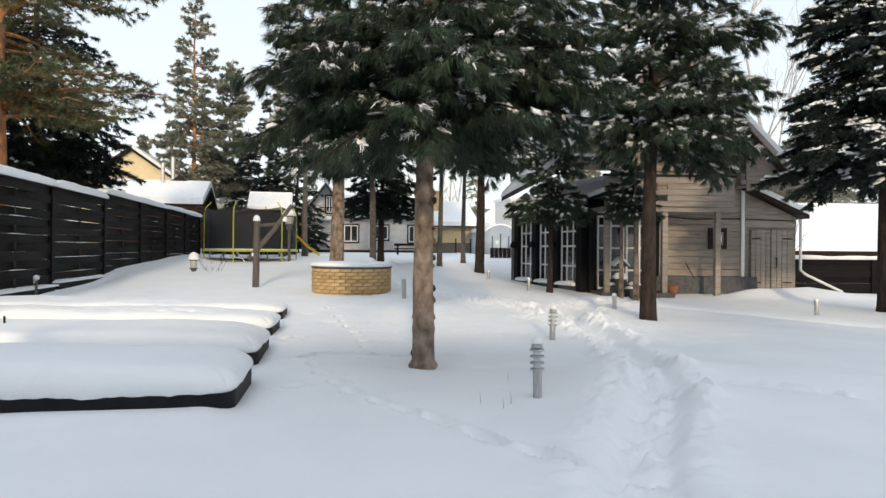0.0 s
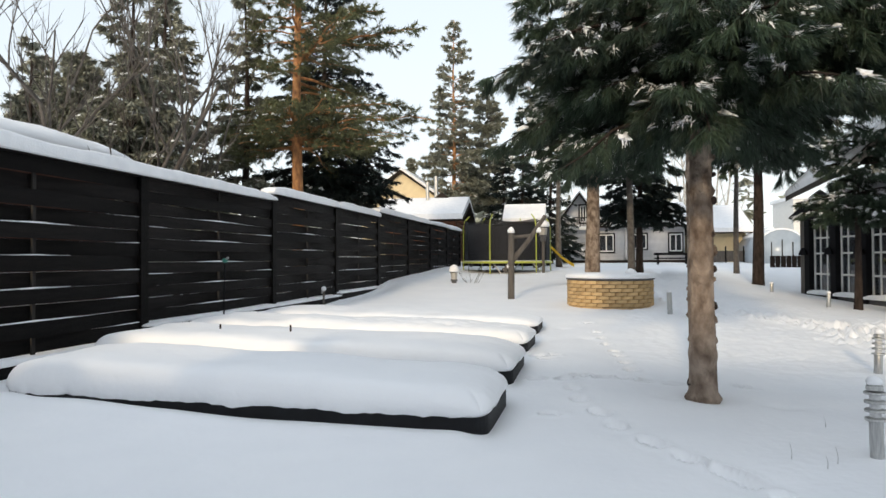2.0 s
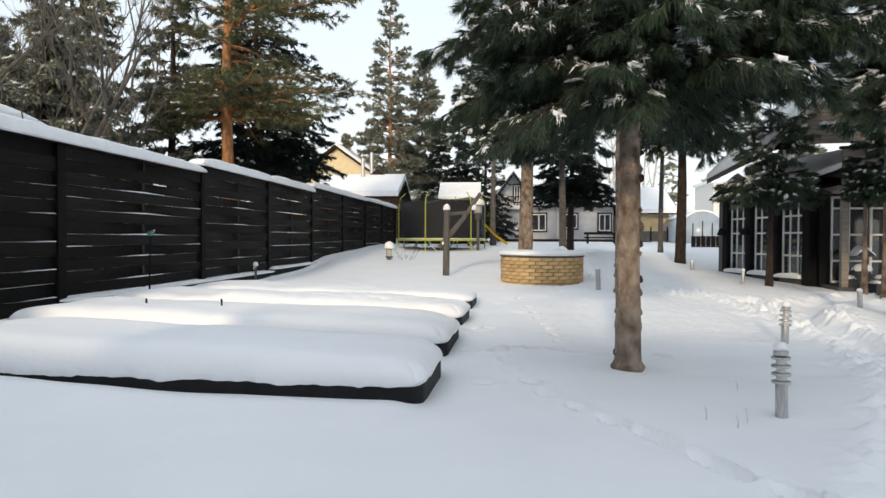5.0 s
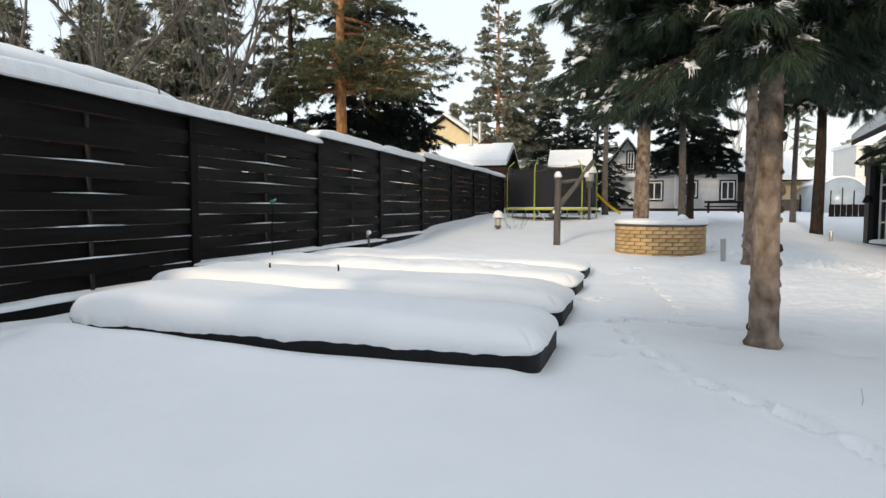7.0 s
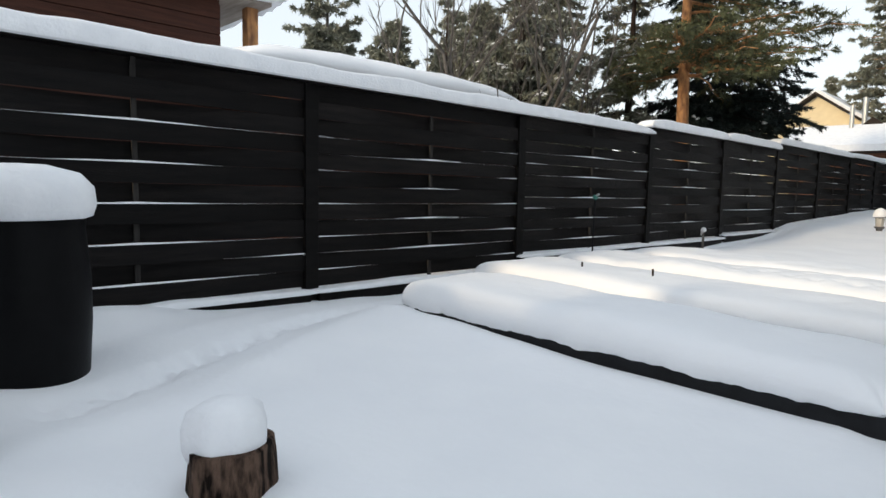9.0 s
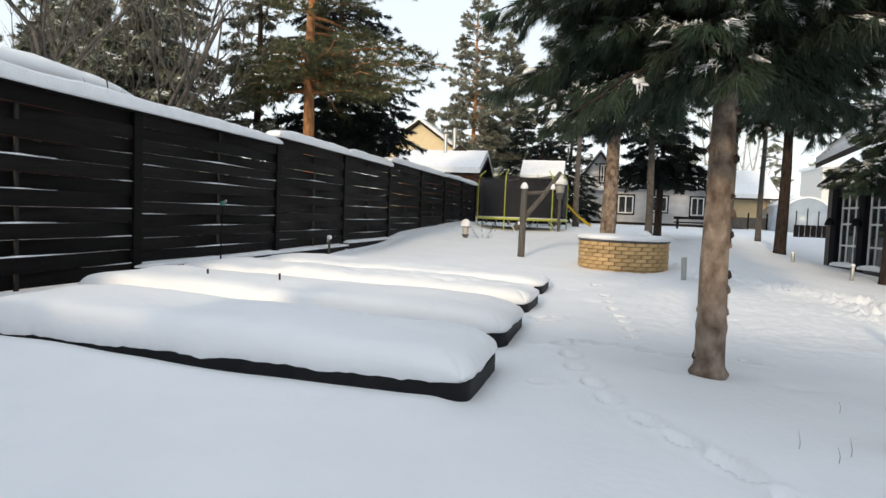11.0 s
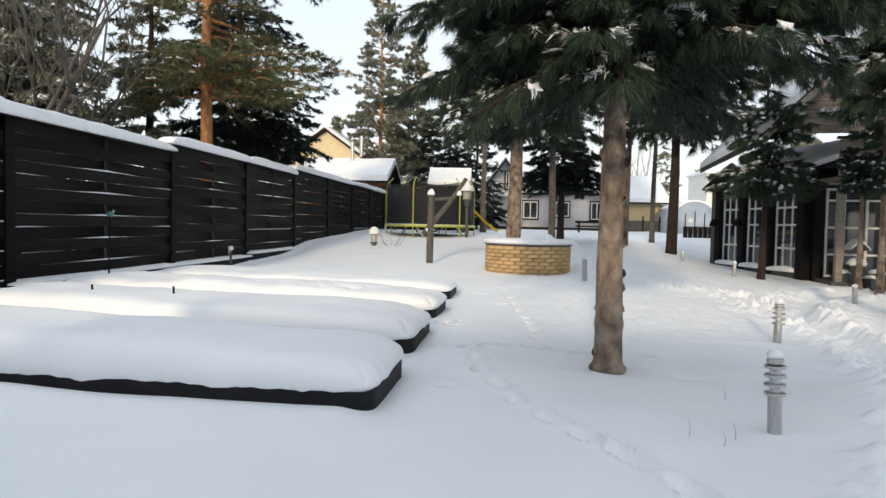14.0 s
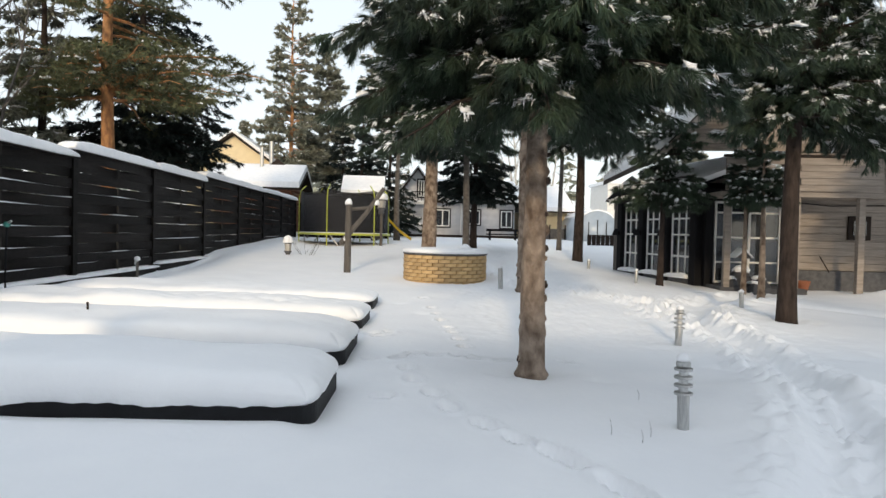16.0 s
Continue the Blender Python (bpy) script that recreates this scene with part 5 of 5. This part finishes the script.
# ---------------------------------------------------------------- buildings beyond the garden
sauna = thing("log_sauna", -9.0, 38.0, 1.05, "brown log sauna with a thick snowy roof and steel flue", "sauna")
for k in range(10):
    part("log", tube([(-2.3, 0, 0.15 + k * 0.27), (2.3, 0, 0.15 + k * 0.27)], 0.15, 10), M_LOG, sauna)
    part("side_log", tube([(2.2, 0.0, 0.28 + k * 0.27), (2.2, 4.0, 0.28 + k * 0.27)], 0.15, 8), M_LOG, sauna)
part("gable", prism([(0.0, 2.8), (2.0, 3.9), (4.0, 2.8)], 2.1, 2.25, "x"), M_BROWN, sauna)
part("roof", prism([(-0.7, 2.62), (2.0, 3.85), (4.7, 2.62), (4.7, 2.75), (2.0, 4.0), (-0.7, 2.75)], -3.0, 2.9, "x"), M_BROWN, sauna)
part("roof_snow", prism([(-0.75, 2.755), (-0.75, 3.1), (2.0, 4.4), (4.7, 3.1), (4.7, 2.755), (2.0, 4.004)], -2.95, 2.85, "x"), M_SNOWCAP, sauna)
part("flue", tube([(0.1, 1.6, 3.6), (0.1, 1.6, 5.4)], 0.11, 10), M_STEEL, sauna, "steel flue pipe")
yh = thing("yellow_house", -11.2, 41.5, 1.0, "pale yellow rendered house with a brown gable roof", "house")
part("wall", box(-2.95, 2.95, 0.0, 8.0, -0.5, 4.3), M_YELLOWWALL, yh)
part("gable", prism([(-2.95, 4.3), (2.95, 4.3), (0.0, 6.38)], 0.0, 0.2), M_YELLOWWALL, yh)
for sgn in (-1, 1):
    part("roof", prism([(0.0, 6.45), (sgn * 3.5, 3.98), (sgn * 3.5, 4.08), (0.0, 6.58)], -0.5, 8.3), M_BROWN, yh)
    part("roof_snow", prism([(0.0, 6.585), (sgn * 3.5, 4.09), (sgn * 3.5, 4.3), (0.0, 6.8)], -0.3, 8.2), M_SNOWCAP, yh)
part("flue", tube([(2.6, -0.6, 3.4), (2.6, -0.6, 6.0)], 0.13, 10), M_STEEL, yh, "steel flue pipe")
part("porch_gable", prism([(2.2, 4.0), (4.2, 4.0), (3.2, 4.8)], -1.6, -1.5), M_BROWN, yh)

wh = thing("white_house", 4.6, 45.0, 1.05, "white timber house with balcony, dark-framed windows and snowy roof", "house")


def wlogs(x0, x1, z0, z1, y, parent, keep=None):
    z = z0
    while z < z1 - 0.05:
        a, b = (x0, x1) if keep is None else keep(z + 0.12)
        if b - a > 0.2:
            part("cladding_board", box(a, b, y - 0.04, y, z + 0.008, min(z + 0.24, z1) - 0.008, 0.01), M_WHITEWALL, parent)
        z += 0.24


part("wall", box(-4.6, 3.6, 0.0, 8.0, -0.3, 2.6), M_WHITEWALL, wh)
part("wing_wall", box(-4.7, -2.3, -0.6, 0.0, -0.3, 2.6), M_WHITEWALL, wh)
wlogs(-4.7, -2.3, 0.1, 2.6, -0.6, wh)
wlogs(-2.28, 3.6, 0.1, 2.6, 0.0, wh)
part("plinth", box(-4.75, 6.0, -0.7, -0.0, -0.3, 0.12, 0.01), M_BROWN, wh, "dark plinth board")
part("gable", prism([(-5.0, 2.6), (-2.1, 2.6), (-3.55, 4.75)], -0.64, -0.5), M_WHITEWALL, wh)
wlogs(-5, -2, 2.6, 4.5, -0.65, wh, keep=lambda z: (-5.0 + (z - 2.6) * 0.68, -2.1 - (z - 2.6) * 0.68))
for sgn in (-1, 1):
    part("gable_roof", prism([(-3.55, 4.75), (-3.55 + sgn * 1.85, 2.3), (-3.55 + sgn * 1.85, 2.42), (-3.55, 4.9)], -1.1, 6.0), M_BROWN, wh)
    part("gable_snow", prism([(-3.55, 4.905), (-3.55 + sgn * 1.85, 2.425), (-3.55 + sgn * 1.85, 2.6), (-3.55, 5.05)], -0.9, 6.0), M_SNOWCAP, wh)
bal = part("balcony", box(-5.0, -2.6, -1.5, -0.66, 2.25, 2.4, 0.01), M_WHITE, wh, "small balcony with dark rail")
part("balcony_snow", snow_slab(-5.0, -2.6, -1.5, -0.66, 2.4, 0.12, 16, 8, 4), M_SNOWCAP, bal, "", True)
for k in range(12):
    part("baluster", tube([(-4.95 + k * 0.21, -1.45, 2.4), (-4.95 + k * 0.21, -1.45, 3.1)], 0.018, 5), M_DARK, bal)
part("rail", box(-5.0, -2.6, -1.48, -1.42, 3.08, 3.14), M_DARK, bal)
for k, (x, z0, z1, w2) in enumerate(((-1.7, 0.72, 1.95, 0.52), (3.0, 0.72, 1.95, 0.42), (0.55, 0.9, 1.95, 0.5), (-3.3, 2.8, 4.0, 0.22))):
    yw = -0.71 if k == 3 else -0.06
    wf = part("window", box(x - w2 - 0.1, x + w2 + 0.1, yw - 0.03, yw, z0 - 0.1, z1 + 0.1, 0.01), M_DARK, wh, "window with dark surround and white sash")
    part("sash", box(x - w2, x + w2, yw - 0.05, yw - 0.032, z0, z1, 0.004), M_WHITE, wf)
    part("pane", box(x - w2 + 0.08, x - 0.04, yw - 0.062, yw - 0.052, z0 + 0.08, z1 - 0.08), M_GLASS, wf)
    part("pane", box(x + 0.04, x + w2 - 0.08, yw - 0.062, yw - 0.052, z0 + 0.08, z1 - 0.08), M_GLASS, wf)
part("rain_pipe", tube([(-0.35, -0.1, 2.5), (-0.35, -0.1, 0.3), (-0.2, -0.25, 0.05)], 0.05, 8), M_WHITE, wh)
part("roof", prism([(-0.7, 2.4), (4.0, 4.0), (8.5, 2.4), (8.5, 2.55), (4.0, 4.15), (-0.7, 2.55)], -2.5, 4.2, "x"), M_BROWN, wh)
part("roof_snow", prism([(-0.75, 2.552), (-0.75, 2.85), (4.0, 4.5), (8.5, 2.9), (8.5, 2.552), (4.0, 4.152)], -2.45, 4.15, "x"), M_SNOWCAP, wh)
part("chimney", box(4.5, 5.5, 1.5, 2.5, 0.0, 4.5, 0.02), M_BRICK, wh, "yellow brick chimney")
part("chimney_top", box(4.6, 5.4, 1.6, 2.4, 4.5, 4.8, 0.03), M_BRICK, wh)
part("annex_roof", prism([(-0.5, 1.9), (3.5, 3.7), (7.5, 1.9), (7.5, 2.0), (3.5, 3.82), (-0.5, 2.0)], 4.3, 8.0, "x"), M_BROWN, wh)
part("annex_snow", prism([(-0.55, 2.003), (-0.55, 2.3), (3.5, 4.15), (7.5, 2.3), (7.5, 2.003), (3.5, 3.823)], 4.35, 7.95, "x"), M_SNOWCAP, wh)
part("annex_wall", box(4.4, 7.6, 0.3, 7, -0.3, 1.95), M_YELLOWWALL, wh)
gf = thing("garden_fence", 8.2, 43.0, 0.95, "low grey panel fence with dark posts", "fence")
for k in range(5):
    part("post", box(k * 1.1 - 0.04, k * 1.1 + 0.04, -0.04, 0.04, -0.3, 1.1), M_DARK, gf)
    if k < 4:
        part("panel", box(k * 1.1 + 0.05, k * 1.1 + 1.05, -0.01, 0.01, 0.1, 0.8), M_GREYWOOD, gf)
for k, (x, y) in enumerate(((6.3, 38.0),)):
    bn = thing("garden_bench", x, y, height(x, y), "low dark garden bench half buried in snow", "bench")
    part("seat", box(-1.0, 1.0, -0.2, 0.2, 0.32, 0.4, 0.01), M_DARK, bn)
    part("backrest", box(-1.0, 1.0, 0.2, 0.25, 0.55, 0.7, 0.01), M_DARK, bn)
    for s in (-0.8, 0.8):
        part("leg", box(s - 0.04, s + 0.04, -0.2, 0.24, -0.2, 0.56, 0.01), M_DARK, bn)

# film-covered greenhouse, its fence, and a far pale house
dome = thing("greenhouse", 13.05, 40.5, 0.95, "arched film greenhouse half covered with snow", "greenhouse")
arc = [(-1.5 * math.cos(a), 0.5 + 1.55 * math.sin(a)) for a in np.linspace(0, math.pi, 17)]
part("cover", prism([(-1.5, 0.0), *arc, (1.5, 0.0)], 0.0, 5.0), M_FILM, dome, "cloudy film cover", True)
part("snow", prism([*[(p[0] * 1.03, p[1] * 1.03 + 0.04) for p in arc[4:13]], *[(p[0], p[1]) for p in arc[12:3:-1]]], -0.02, 5.0), M_SNOWCAP, dome)
for k in range(5):
    x = -1.2 + k * 0.6
    part("rib", box(x - 0.025, x + 0.025, -0.05, -0.01, -0.1, 0.55 + 0.9 * math.cos(x)), M_DARK, dome)
df = thing("brown_fence", 10.2, 33.0, 0.78, "dark brown plank fence at the edge of the garden", "fence", rz=-12)
for k in range(22):
    part("plank", box(k * 0.24, k * 0.24 + 0.225, 0, 0.03, -0.8, 0.6, 0.004), M_BROWN, df)
fh = thing("pale_house", 23.6, 62.0, 1.1, "tall pale house with a small dark window", "house")
part("wall", box(-3, 4, 0, 6, -0.5, 5.6), M_WHITE, fh)
part("roof", box(-3.2, 4.2, -0.2, 6.2, 5.6, 5.9, 0.02), M_SNOWCAP, fh)
part("window", box(-2.3, -1.6, -0.04, -0.004, 2.9, 3.8), M_DARK, fh)
part("shed_roof", prism([(-5.5, 1.9), (-3.0, 1.3), (-3.0, 1.5), (-5.5, 3.0), (-8.0, 1.5), (-8.0, 1.3)], -2, 3), M_SNOWCAP, fh)

# ---------------------------------------------------------------- neighbour behind the woven fence
nh = thing("neighbour_house", -12.0, 3.2, 0, "red-brown clad neighbour house with a snowy eave", "house", rz=0)
part("wall", box(-5.0, 2.2, -9.0, 1.1, -0.3, 4.42), M_NBWALL, nh)
for k in range(17):
    part("cladding_board", box(2.2, 2.235, -9.0, 1.1, 0.1 + k * 0.25, 0.335 + k * 0.25, 0.004), M_NBWALL, nh)
part("roof", box(-5.6, 2.5, -9.6, 1.9, 4.42, 4.55, 0.01), M_SIDING, nh)
part("roof_snow", snow_slab(-5.7, 2.72, -9.7, 2.12, 4.55, 0.45, 40, 60, 8, 0.03, sag=0.12), M_SNOWCAP, nh, "", True)
part("porch_post", box(2.0, 2.2, 1.6, 1.8, -0.3, 4.42, 0.01), M_BARKPINE, nh, "orange timber post")
ns = thing("neighbour_shed", -9.6, 6.5, 0, "low shed behind the fence, its roof deep in snow", "shed")
part("wall", box(-1.8, 1.8, -2.1, 2.7, -0.3, 3.1), M_NBWALL, ns)
part("roof_snow", snow_slab(-2.3, 2.1, -2.9, 3.0, 3.1, 0.52, 30, 40, 2.6, 0.03, 9), M_SNOW, ns, "", True)

# ---------------------------------------------------------------- far woods
g = np.random.default_rng(77)
wv, wf_ = [], []
for k in range(220):
    a = g.uniform(-1.25, 1.15)
    dist = g.uniform(85, 150)
    x, y, h = dist * math.sin(a), dist * math.cos(a), g.uniform(6, 12.5)
    for q in range(70):
        u = g.uniform(0.08, 1) ** 0.8
        r = h * 0.2 * (1 - u) + 0.2
        aa = g.uniform(0, 6.28)
        c = np.array([x + r * math.cos(aa) * g.uniform(0.3, 1), y + r * math.sin(aa), 1.0 + h * u])
        o = len(wv)
        sz = g.uniform(0.4, 0.9)
        wv += [c + g.normal(0, sz, 3) * (1, 1, 0.6) for _ in range(3)]
        wf_.append((o, o + 1, o + 2))
woods = raw("far_woods", np.array(wv), wf_, M_FROST)
tagged(woods, "distant frosted conifer woods on the horizon", "woods", kind="stuff")
# a few dry stalks in the snow
for k, (x, y) in enumerate(((1.95, 3.3), (2.05, 3.42), (2.3, 4.3), (1.8, 3.45))):
    st = thing("dry_stalk", x, y, height(x, y), "thin dry stalk standing in the snow", "plant", group="dry stalks")
    part("stem", tube([(0, 0, -0.05), (0.01, 0.005, 0.04), (0.0, 0.015, 0.08 + 0.02 * (k % 2))], [0.002, 0.0013, 0.0007], 4), M_GREYWOOD, st)
